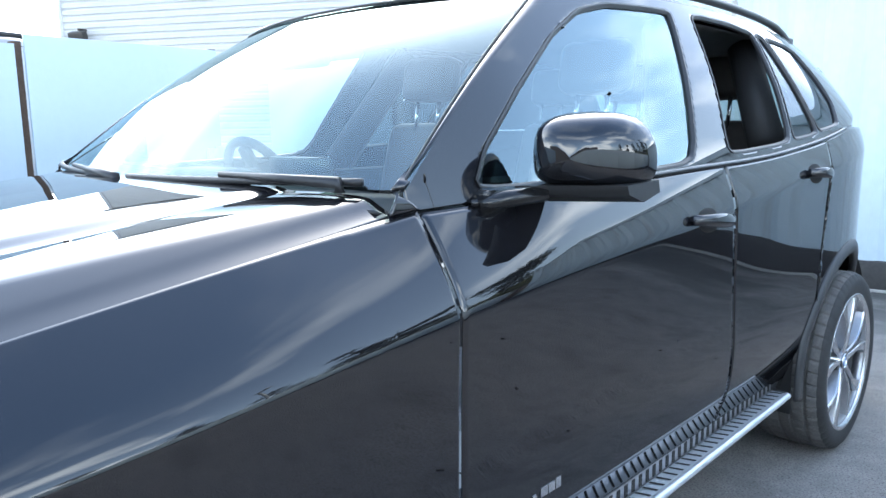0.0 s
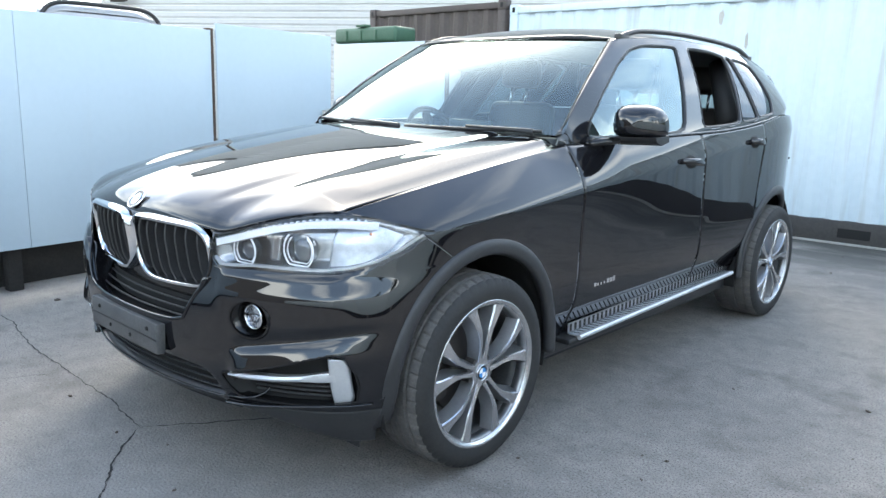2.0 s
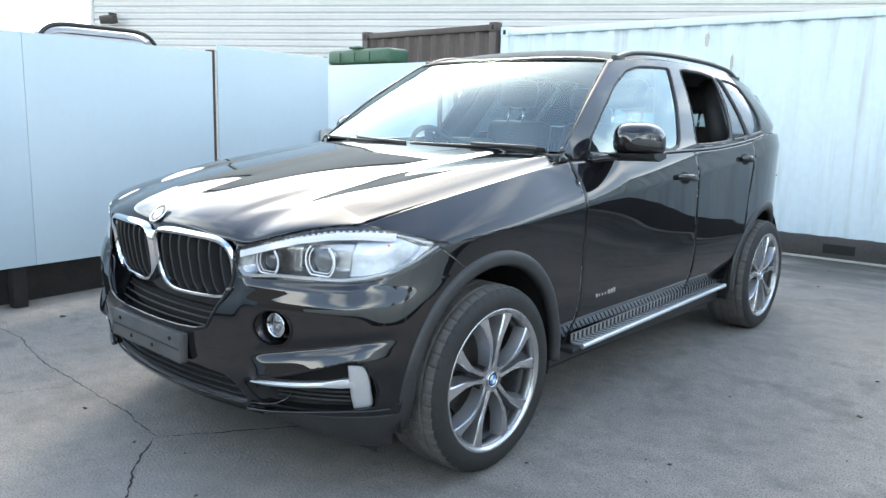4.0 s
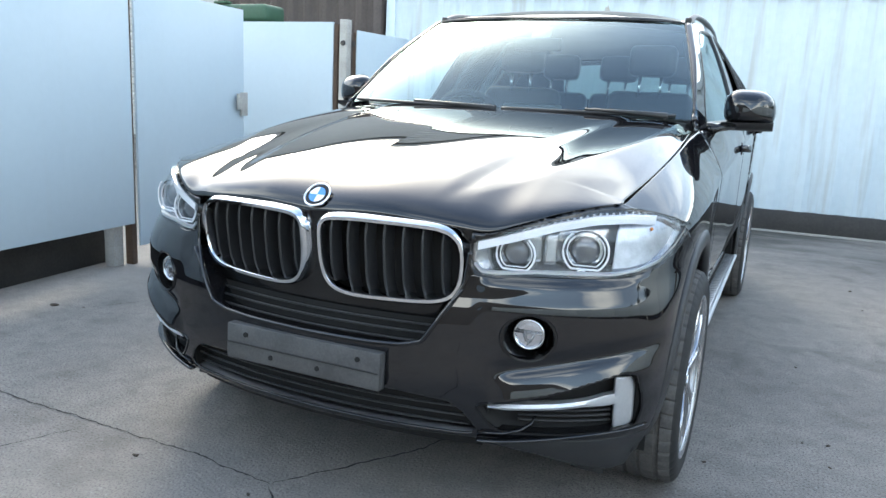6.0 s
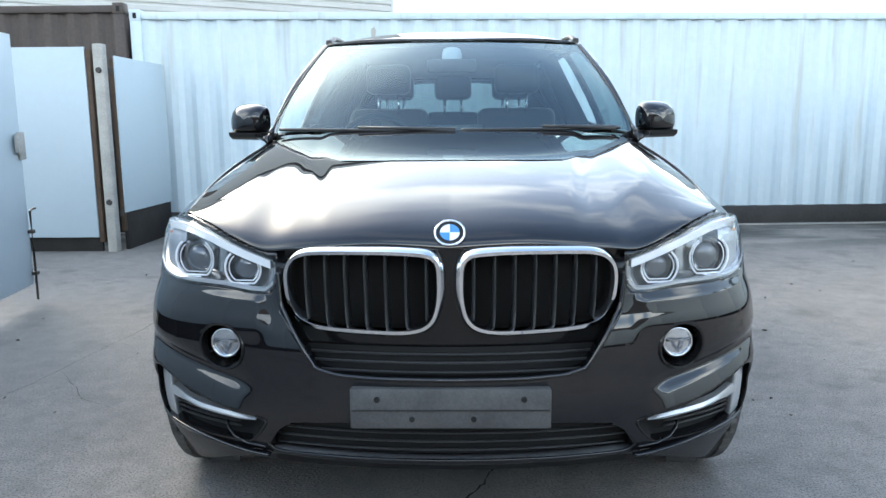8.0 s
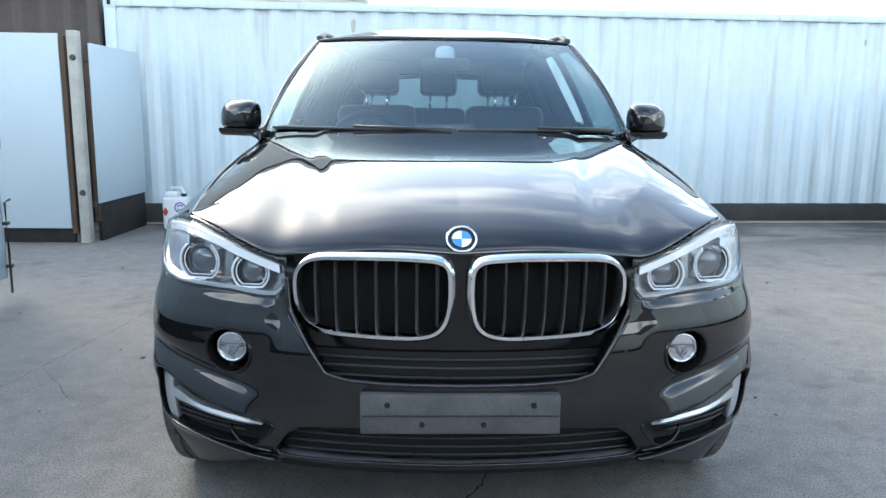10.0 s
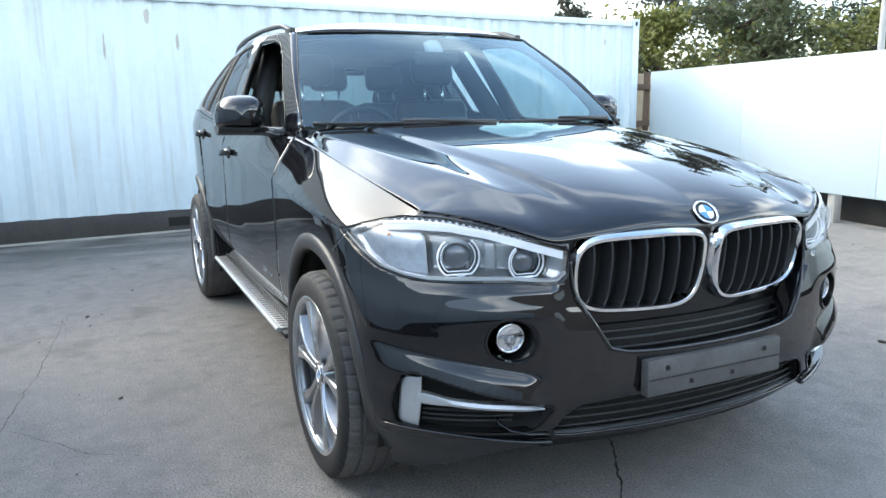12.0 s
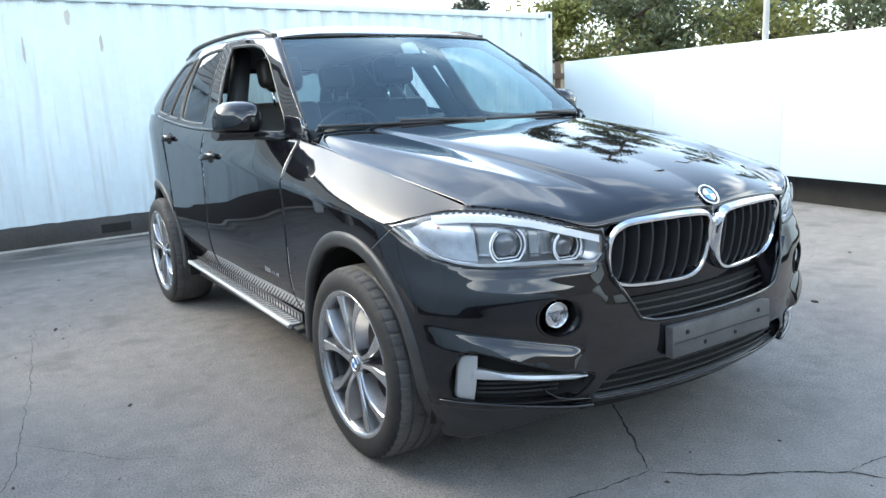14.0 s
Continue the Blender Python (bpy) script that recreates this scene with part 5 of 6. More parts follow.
# -- wheels --
def wheel(at, s):
    w = new("wheel")
    w.parent = car
    w.matrix_basis = Matrix.Translation(at) @ (Matrix.Identity(4) if s > 0 else Matrix.Rotation(math.pi, 4, "Z"))
    tagged(w, "road wheel with split-spoke alloy rim")
    # tyre: a turned profile with grooves and shoulder slits
    prof = [(-0.128, 0.2700), (-0.135, 0.295), (-0.136, 0.318), (-0.130, 0.340), (-0.118, 0.3555), (-0.100, 0.3620), (-0.084, 0.3630), (-0.080, 0.3560), (-0.072, 0.3560), (-0.068, 0.3640), (-0.030, 0.3645), (-0.026, 0.3570), (-0.018, 0.3570), (-0.014, 0.3645)]
    prof = prof + [(-x, r) for x, r in prof[::-1]]
    n = 288
    P = np.zeros((len(prof), n, 3))
    for i, (x, r) in enumerate(prof):
        for k in range(n):
            a = 2 * math.pi * k / n
            rr = r
            if 0.082 < abs(x) < 0.122 and k % 6 == 0:
                rr -= 0.006
            if 0.02 < abs(x) < 0.07 and r > 0.36 and (k + (2 if x > 0 else 4)) % 6 == 0:
                rr -= 0.004
            aa = a + 0.35 * abs(x)
            P[i, k] = (x, rr * math.cos(aa), rr * math.sin(aa))
    tyre = sheet("tyre", P, rubber, w, "black rubber tyre with worn tread", wrap=True, out=(0, 0, 0))
    tyre.data.set_sharp_from_angle(angle=radians(38))
    # the dusty tread lies over the carcass
    sel = [i for i, (x, r) in enumerate(prof) if r > 0.3550]
    T = P[sel].copy()
    T[:, :, 1:] *= 1.0025
    tr = sheet("tread", T, tread_rubber, tyre, "dusty worn tread", wrap=True, out=(0, 0, 0))
    tr.data.set_sharp_from_angle(angle=radians(38))
    # barrel and lip
    prof = [(0.118, 0.258), (0.124, 0.2655), (0.131, 0.272), (0.132, 0.2790), (0.127, 0.2815), (0.110, 0.276), (0.05, 0.250), (-0.10, 0.246), (-0.126, 0.270), (-0.12, 0.274)]
    P = np.array([[(x, r * math.cos(a), r * math.sin(a)) for a in np.linspace(0, 2 * math.pi, 96, endpoint=False)] for x, r in prof])
    rim = sheet("rim", P, alloy, w, "silver alloy rim lip", wrap=True, thick=0.003, out=(0, 0, 0))
    P = np.array([[(x, r * math.cos(a), r * math.sin(a)) for a in np.linspace(0, 2 * math.pi, 96, endpoint=False)] for x, r in ((0.082, 0.2535), (0.05, 0.248), (-0.11, 0.246))])
    sheet("rim_barrel", P, barrel_dark, w, wrap=True, thick=0.003, out=(0, 0, 0))
    P = np.array([[(x, r * math.cos(a), r * math.sin(a)) for a in np.linspace(0, 2 * math.pi, 96, endpoint=False)] for x, r in ((0.119, 0.2625), (0.112, 0.2575), (0.080, 0.2530))])
    sheet("rim_ramp", P, alloy_dark, w, "grey painted inner rim edge", wrap=True, thick=0.003, out=(0, 0, 0))
    # five pairs of spokes that run together at the hub
    for k in range(5):
        a0 = 2 * math.pi * k / 5 + math.pi / 2
        face, walls = bmesh.new(), bmesh.new()
        for side in (-1, 1):
            rows, wrows = [], []
            for t in np.linspace(0, 1, 17):
                r = 0.046 + (0.264 - 0.046) * t
                da = side * float(np.interp(t, (0, 0.3, 0.55, 0.75, 1), (0.0135, 0.0175, 0.030, 0.051, 0.079))) / r
                half = float(np.interp(t, (0, 0.15, 0.40, 0.65, 0.85, 1), (0.0115, 0.0085, 0.0085, 0.0150, 0.0205, 0.0310)))
                x = 0.110 + 0.010 * t + 0.007 * math.sin(math.pi * t)
                c = np.array((math.cos(a0 + da), math.sin(a0 + da)))
                d = np.array((-c[1], c[0]))
                inner, outer = -side * half, side * half * 0.95
                sect = ((inner - side * (0.004 + 0.008 * t), -0.060), (inner * 1.0, -0.006), (inner * 0.8, -0.001), (outer * 0.8, 0.001), (outer, -0.004), (outer + side * (0.005 + 0.012 * t * (1.25 - t) * 2.4), -0.052))
                pts = [(x + dx, *(c * r + d * o)) for o, dx in sect]
                rows.append([face.verts.new(q) for q in pts[1:5]])
                wrows.append([walls.verts.new(q) for q in (pts[0], pts[1], pts[4], pts[5])])
            for ra, rb in zip(rows, rows[1:]):
                for j in range(3):
                    face.faces.new((ra[j], ra[j + 1], rb[j + 1], rb[j]))
            for ra, rb in zip(wrows, wrows[1:]):
                for j in (0, 2):
                    walls.faces.new((ra[j], ra[j + 1], rb[j + 1], rb[j]))
        part("spoke", face, alloy, w, "machined silver split spoke", smooth=True, angle=28)
        part("spoke_wall", walls, alloy_dark, w, "grey painted spoke flank", smooth=True, angle=28)
        # web between the two arms, the pocket's shade put into its dark colour
        bm = bmesh.new()
        rows = []
        for t in np.linspace(0, 0.43, 4):
            r = 0.05 + 0.19 * t
            row = []
            for f in (-1, -0.4, 0.4, 1):
                da = f * 0.10
                row.append(bm.verts.new((0.085 - 0.012 * (1 - f * f) - 0.02 * t, r * math.cos(a0 + da), r * math.sin(a0 + da))))
            rows.append(row)
        for ra, rb in zip(rows, rows[1:]):
            for j in range(3):
                bm.faces.new((ra[j], ra[j + 1], rb[j + 1], rb[j]))
        part("spoke_web", bm, barrel_dark, w, "web between the arms, coloured dark for shade", smooth=True)
        a1 = a0 + math.pi / 5
        bm = bmesh.new()
        bmesh.ops.create_cone(bm, cap_ends=True, segments=14, radius1=0.012, radius2=0.011, depth=0.04, matrix=Matrix.Translation((0.084, 0.058 * math.cos(a1), 0.056 * math.sin(a1))) @ Matrix.Rotation(math.pi / 2, 4, "Y"))
        part("wheel_bolt", bm, dark_steel, w, smooth=True, angle=40)
    bm = bmesh.new()
    bmesh.ops.create_cone(bm, cap_ends=True, segments=48, radius1=0.066, radius2=0.052, depth=0.05, matrix=Matrix.Translation((0.083, 0, 0)) @ Matrix.Rotation(math.pi / 2, 4, "Y"))
    part("hub", bm, alloy, w, smooth=True, angle=40)
    roundel(w, Matrix.Translation((0.110, 0, 0)) @ Matrix.Rotation(math.pi / 2, 4, "Y") @ Matrix.Rotation(math.pi / 2, 4, "Z"), 0.031, "centre_cap")
    bm = bmesh.new()
    bmesh.ops.create_cone(bm, cap_ends=True, segments=64, radius1=0.172, radius2=0.172, depth=0.03, matrix=Matrix.Translation((0.01, 0, 0)) @ Matrix.Rotation(math.pi / 2, 4, "Y"))
    part("brake_disc", bm, steel, w, "bare steel brake disc", smooth=True, angle=40)
    boxed("brake_caliper", (-0.04, -0.20, -0.09), (0.045, -0.11, 0.09), dark_steel, w, 0.02)
    return w


def roundel(parent, m, r, name):
    """A round badge: chrome rim, black ring, quartered disc; lies in its own xy plane."""
    bm = bmesh.new()
    n = 48
    P = [(r * 1.0, 0.0), (r * 1.0, 0.003), (r * 0.95, 0.005), (r * 0.88, 0.004), (r * 0.86, 0.0)]
    rows = [[bm.verts.new(m @ Vector((a * math.cos(t), a * math.sin(t), h))) for t in (2 * math.pi * k / n for k in range(n))] for a, h in P]
    for ra, rb in zip(rows, rows[1:]):
        for k in range(n):
            bm.faces.new((ra[k], ra[(k + 1) % n], rb[(k + 1) % n], rb[k]))
    b = part(name, bm, chrome, parent, "round badge with blue and white quarters", smooth=True)
    bm = bmesh.new()
    bmesh.ops.create_circle(bm, cap_ends=True, segments=n, radius=r * 0.87, matrix=m @ Matrix.Translation((0, 0, 0.0015)))
    part("badge_ring", bm, gloss_black, b)
    for q in range(4):
        bm = bmesh.new()
        c = bm.verts.new(m @ Vector((0, 0, 0.003)))
        vs = [bm.verts.new(m @ Vector((r * 0.62 * math.cos(math.pi / 2 * (q + k / 10)), r * 0.62 * math.sin(math.pi / 2 * (q + k / 10)), 0.003))) for k in range(11)]
        bm.faces.new([c] + vs)
        part("badge_quarter", bm, badge_blue if q % 2 == 0 else badge_white, b)
    return b


for s in (1, -1):
    wheel((s * 0.843, 0.008, 0.3645), s)
    wheel((s * 0.838, WB + 0.006, 0.3645), s)


# -- nose: grilles, badge, lamps --
def kidney_y(x, z):
    return -0.846 - 0.13 * (z - 0.905) + 0.30 * x * x


def nose_panel():
    xs, zs = np.linspace(-0.47, 0.47, 90), np.linspace(0.655, 0.935, 40)
    P = np.array([[(x, kidney_y(x, z) + 0.022, z) for x in xs] for z in zs])
    X, Z = P[:, :, 0], P[:, :, 2]
    a, b, keep = cut(X, Z, [KID * (0.97, 1) + (0.003, 0), KID * (-0.97, 1) - (0.003, 0)])
    Q = np.stack([a, kidney_y(a, b) + 0.022, b], -1)
    sheet("grille_surround", Q, gloss_black, car, "gloss black panel round the grilles", 0.012, keep, out=(0, 0, 0.8))


KID = rounded_poly([(0.028, 0.905), (0.045, 0.918), (0.15, 0.925), (0.30, 0.923), (0.385, 0.919), (0.424, 0.899), (0.440, 0.86), (0.441, 0.80), (0.436, 0.745), (0.414, 0.706), (0.36, 0.690), (0.25, 0.684), (0.12, 0.681), (0.06, 0.694), (0.036, 0.73), (0.026, 0.80)], 240, 3)
KID[:, 1] = 0.907 - (0.907 - KID[:, 1]) * 0.905
for rep in range(3):
    KID = sum(np.roll(KID, j, axis=0) for j in range(-4, 5)) / 9
KID[:, 0] *= 1 - 0.10 * (0.907 - KID[:, 1])
nose_panel()
for s in (1, -1):
    out3 = np.array([(s * x, kidney_y(x, z), z) for x, z in KID])
    g = ring("kidney_grille", out3, [(-0.010, -0.03), (-0.010, 0.004), (-0.005, 0.012), (0.004, 0.012), (0.011, 0.003), (0.012, -0.03)], chrome, car, "chrome-framed grille with dark upright slats", center=(0, 0.5, 0.8))
    for k in range(7):
        x = 0.062 + k * 0.0535
        zin = [z for z in np.linspace(0.67, 0.93, 120) if inside(KID, np.array([x]), np.array([z]))[0]]
        bm = bmesh.new()
        rows = []
        for z in np.linspace(zin[0], zin[-1], 14):
            f = (z - zin[0]) / (zin[-1] - zin[0])
            y = float(kidney_y(x, z)) - 0.004 + 0.022 * (2 * f - 1) ** 4
            rows.append([bm.verts.new((s * (x + dx), y + dy, z)) for dx, dy in ((-0.0035, 0.0), (0.0, -0.004), (0.0035, 0.0), (0.005, 0.05), (-0.005, 0.05))])
        for ra, rb in zip(rows, rows[1:]):
            for j in range(5):
                bm.faces.new((ra[j], ra[(j + 1) % 5], rb[(j + 1) % 5], rb[j]))
        part("slat", bm, grey_plastic, g, "satin black upright slat", smooth=True, angle=35)
boxed("radiator", (-0.46, -0.70, 0.34), (0.46, -0.66, 0.90), dark_void, car, 0.01)
roundel(car, Matrix.Translation((0, -0.817, 0.968)) @ Matrix.Rotation(radians(47), 4, "X"), 0.041, "bonnet_badge")

# middle grille under the kidneys
mid = thing("middle_grille", "", "")
mid.parent = car
for k, z in enumerate((0.598, 0.618, 0.636, 0.656)):
    bm = bmesh.new()
    w = (0.36, 0.37, 0.39, 0.41)[k]
    pts = [(x, -0.835 + 0.018 * k + 0.30 * x * x, z) for x in np.linspace(-w, w, 30)]
    tube(bm, pts, 0.0045, 6, 0.7)
    part("grille_bar", bm, grey_plastic if k in (1, 2) else satin_black, mid, smooth=True)
MB = np.array([[(x, -0.79 + 0.30 * x * x - 0.0 * t, 0.560 + 0.125 * t) for x in np.linspace(-0.46, 0.46, 40)] for t in np.linspace(0, 1, 5)])
sheet("grille_back", MB, dark_void, mid, out=(0, 0, 0.6), thick=0.01)
# shelf that closes the bumper's upper edge inwards
SH = np.array([[(x, float(front_face(abs(x), 0.60)) + 0.004 + 0.10 * t, float(np.interp(abs(x), (0.0, 0.20, 0.30, 0.357, 0.386, 0.425, 0.452), (0.590, 0.592, 0.598, 0.614, 0.66, 0.725, 0.775))) - 0.006 - 0.012 * t) for x in np.linspace(-0.45, 0.45, 70)] for t in np.linspace(0, 1, 6)])
sheet("bumper_shelf", SH, paint, car, out=(0, -0.8, 0.2), thick=0.004)

low = thing("lower_grille", "", "")
low.parent = car
for z in (0.375, 0.402, 0.428):
    bm = bmesh.new()
    w = 0.48
    tube(bm, [(x, float(front_face(abs(x), z)) + 0.03, z) for x in np.linspace(-w, w, 40)], 0.0045, 6, 0.6)
    part("grille_bar", bm, grey_plastic, low, smooth=True)
LB = np.array([[(x, float(front_face(abs(x), 0.39)) + 0.07, z) for x in np.linspace(-0.50, 0.50, 40)] for z in np.linspace(0.30, 0.485, 5)])
sheet("grille_back", LB, dark_void, low, out=(0, 0, 0.4), thick=0.01)
for s in (1, -1):
    boxed("grille_end", (s * 0.515 - 0.012, -0.765, 0.345), (s * 0.515 + 0.012, -0.55, 0.460), dark_void, low, 0.003)
# lip under the lower grille
LP = np.array([[(x, float(front_face(abs(x), 0.30)) - 0.006 + dy, float(chin_z(x)) + dz) for x in np.linspace(-0.52, 0.52, 60)] for dy, dz in ((0.03, 0.014), (0.002, 0.012), (-0.006, 0.005), (-0.004, -0.006), (0.02, -0.016), (0.09, -0.022))])
sheet("front_lip", LP, lip_grey, car, "dark grey lower lip", 0.006, out=(0, 0, 0.35))

# number plate plinth, blank
pl = boxed("number_plate_plinth", (-0.260, -0.012, -0.053), (0.260, 0.02, 0.053), plate_plastic, car, 0.004, m=Matrix.Translation((0, -0.882, 0.519)) @ Matrix.Rotation(radians(-2), 4, "X"), label="blank dark grey number plate plinth with screw holes")
for x, z in ((-0.19, 0.545), (-0.10, 0.492), (0.06, 0.492), (0.19, 0.545)):
    bm = bmesh.new()
    bmesh.ops.create_cone(bm, cap_ends=True, segments=14, radius1=0.008, radius2=0.007, depth=0.004, matrix=Matrix.Translation((x, -0.8955, z)) @ Matrix.Rotation(math.pi / 2, 4, "X"))
    part("screw", bm, dark_void, pl, smooth=True, angle=40)
boxed("ridge", (-0.255, -0.8975, 0.515), (0.255, -0.8955, 0.518), satin_black, pl)


# rolled edge of the bumper round the grilles
for s in (1, -1):
    bm = bmesh.new()
    pts = rounded_poly(np.vstack([[(-0.3, 0.575)], NOSE[1:9], [(0.460, 1.0), (-0.3, 1.0)]]), 400, 2)
    pts = [p for p in pts if -0.004 <= p[0] and p[1] < 0.862]
    k0 = int(np.argmin([p[0] for p in pts]))
    pts = pts[k0:] + pts[:k0]
    if pts[-1][1] < pts[0][1]:
        pts = pts[::-1]
    tube(bm, [(s * p[0], float(front_face(p[0], p[1])) + 0.001, p[1]) for p in pts], 0.0065, 8)
    part("bumper_edge", bm, paint, car, smooth=True)


def on_nose(poly, s, d=0.0):
    x, z = poly[:, 0], poly[:, 1]
    return np.stack([s * x, front_face(x, z) + d, z], -1)


def head_lamp(s):
    h = ring("headlight", on_nose(LAMP, s), [(-0.006, -0.03), (-0.004, 0.001), (0.003, 0.001), (0.005, -0.03)], gloss_black, car, "clear twin-projector headlight", center=(0, 0.8, 0.8))
    c = np.array((0.71, 0.880))
    lens = fan("lens", on_nose(LAMP, s), lens_glass, h, "clear polycarbonate lens", 10, lambda P: np.stack([P[..., 0], front_face(np.abs(P[..., 0]), P[..., 2]) - 0.002, P[..., 2]], -1))
    lens.visible_shadow = False
    # housing bowl behind the lens
    ks = np.linspace(0.99, 0.02, 14)
    R = np.stack([c + (LAMP - c) * k for k in ks], 0)
    dep = 0.075 * smooth01((1 - ks) / 0.35)
    P = np.stack([s * R[..., 0] * (1 - 0.02 * dep[:, None] / 0.075), front_face(R[..., 0], R[..., 1]) + dep[:, None] + 0.004, R[..., 1]], -1)
    sheet("housing", P, lamp_grey, h, "grey moulded lamp housing", wrap=True, out=(0, 0.8, 0.8), thick=0.003)

    def strip(name, pts, w, hgt, material, depth, label=""):
        pts = np.array(pts)
        rows = []
        for x, z in pts:
            y = float(front_face(x, z)) + depth
            rows.append([(s * x, y, z - hgt / 2), (s * x, y - w, z - hgt / 2 + 0.002), (s * x, y - w, z + hgt / 2 - 0.002), (s * x, y + 0.004, z + hgt / 2)])
        bm = bmesh.new()
        vs = [[bm.verts.new(p) for p in r] for r in rows]
        for ra, rb in zip(vs, vs[1:]):
            for j in range(4):
                bm.faces.new((ra[j], ra[(j + 1) % 4], rb[(j + 1) % 4], rb[j]))
        return part(name, bm, material, h, label, smooth=True, angle=40)
    # light bar along the top, chrome line along the bottom
    bar = ((0.48, 0.57, 0.66, 0.74, 0.81, 0.865), (0.880, 0.908, 0.937, 0.953, 0.955, 0.948))
    xs = np.linspace(0.478, 0.865, 28)
    strip("light_bar", [(x, float(np.interp(x, *bar))) for x in xs], 0.020, 0.026, badge_white, 0.020, "bright daytime light bar")
    strip("bottom_line", [(x, float(np.interp(x, (0.472, 0.492, 0.53, 0.62, 0.70, 0.80, 0.85, 0.89, 0.916, 0.930), (0.832, 0.812, 0.811, 0.819, 0.818, 0.815, 0.823, 0.840, 0.876, 0.915)))) for x in np.linspace(0.472, 0.930, 60)], 0.010, 0.010, satin_silver, 0.010, "thin bright line")
    for x in np.linspace(0.58, 0.84, 20):
        z = float(np.interp(x, *bar)) + 0.014
        y = float(front_face(x, z))
        boxed("bar_rib", (s * x - 0.0015, y + 0.005, z - 0.006), (s * x + 0.0015, y + 0.018, z + 0.004), badge_white, h)
    for cx, cz, r in ((0.562, 0.861, 0.049), (0.722, 0.874, 0.057)):
        y = float(front_face(cx, cz))
        # the nose's turn at this place sets how far the projector faces outwards
        d = (float(front_face(cx + 0.02, cz)) - float(front_face(cx - 0.02, cz))) / 0.04
        m = Matrix.Translation((s * cx, y + 0.045, cz)) @ Matrix.Rotation(s * math.atan(d) * 0.35, 4, "Z") @ Matrix.Rotation(math.pi / 2, 4, "X")
        bm = bmesh.new()
        bmesh.ops.create_uvsphere(bm, u_segments=32, v_segments=16, radius=r * 0.66, matrix=m @ Matrix.Diagonal((1, 1, 0.55, 1)))
        part("projector", bm, lamp_black, h, "dark projector lens", smooth=True)
        bm = bmesh.new()
        bmesh.ops.create_cone(bm, cap_ends=False, segments=48, radius1=r * 0.80, radius2=r * 0.98, depth=0.03, matrix=m @ Matrix.Translation((0, 0, 0.005)))
        part("projector_shroud", bm, lamp_silver, h, smooth=True)
        # halo: a ring open at its top, with a flat foot
        for grow, lift, thick in ((1.04, 0.026, 0.0030), (0.86, 0.020, 0.0018)):
            pts = []
            for a in np.linspace(radians(128), radians(412), 44):
                px, pz = r * grow * math.cos(a), max(r * grow * math.sin(a), -r * grow * 0.80)
                pts.append(m @ Vector((px, pz, lift)))
            bm = bmesh.new()
            tube(bm, pts, thick, 8)
            part("halo_ring", bm, badge_white, h, "bright halo light ring", smooth=True)
        boxed("halo_foot", (s * cx - 0.012, y + 0.012, cz - r * 0.98), (s * cx + 0.012, y + 0.024, cz - r * 0.86), lamp_silver, h, 0.003)
    # inner bezel plates and the indicator corner
    Bz = np.array([[(s * x, float(front_face(x, z)) + 0.05, z) for x in np.linspace(0.625, 0.655, 5)] for z in np.linspace(0.83, 0.92, 8)])
    sheet("bezel", Bz, lamp_grey, h, thick=0.004)
    gx, gz = np.meshgrid(np.linspace(0.785, 0.935, 31), np.linspace(0.812, 0.958, 31), indexing="ij")
    shrunk = c + (LAMP - c) * 0.95
    hold = inside(shrunk, (gx[:-1, :-1] + gx[1:, 1:]) / 2, (gz[:-1, :-1] + gz[1:, 1:]) / 2)
    Bw = np.stack([s * gx, front_face(gx, gz) + 0.036 + 0.35 * np.abs(gx - 0.86) ** 1.2, gz], -1)
    sheet("reflector", Bw, lamp_facet, h, "bright outer reflector", keep=hold, out=(0, 0.8, 0.8), thick=0.002)
    bm = bmesh.new()
    y = float(front_face(0.86, 0.925))
    bmesh.ops.create_uvsphere(bm, u_segments=16, v_segments=10, radius=0.005, matrix=Matrix.Translation((s * 0.86, y + 0.03, 0.925)))
    part("indicator_bulb", bm, amber, h, "amber bulb", smooth=True)
    return h


for s in (1, -1):
    head_lamp(s)


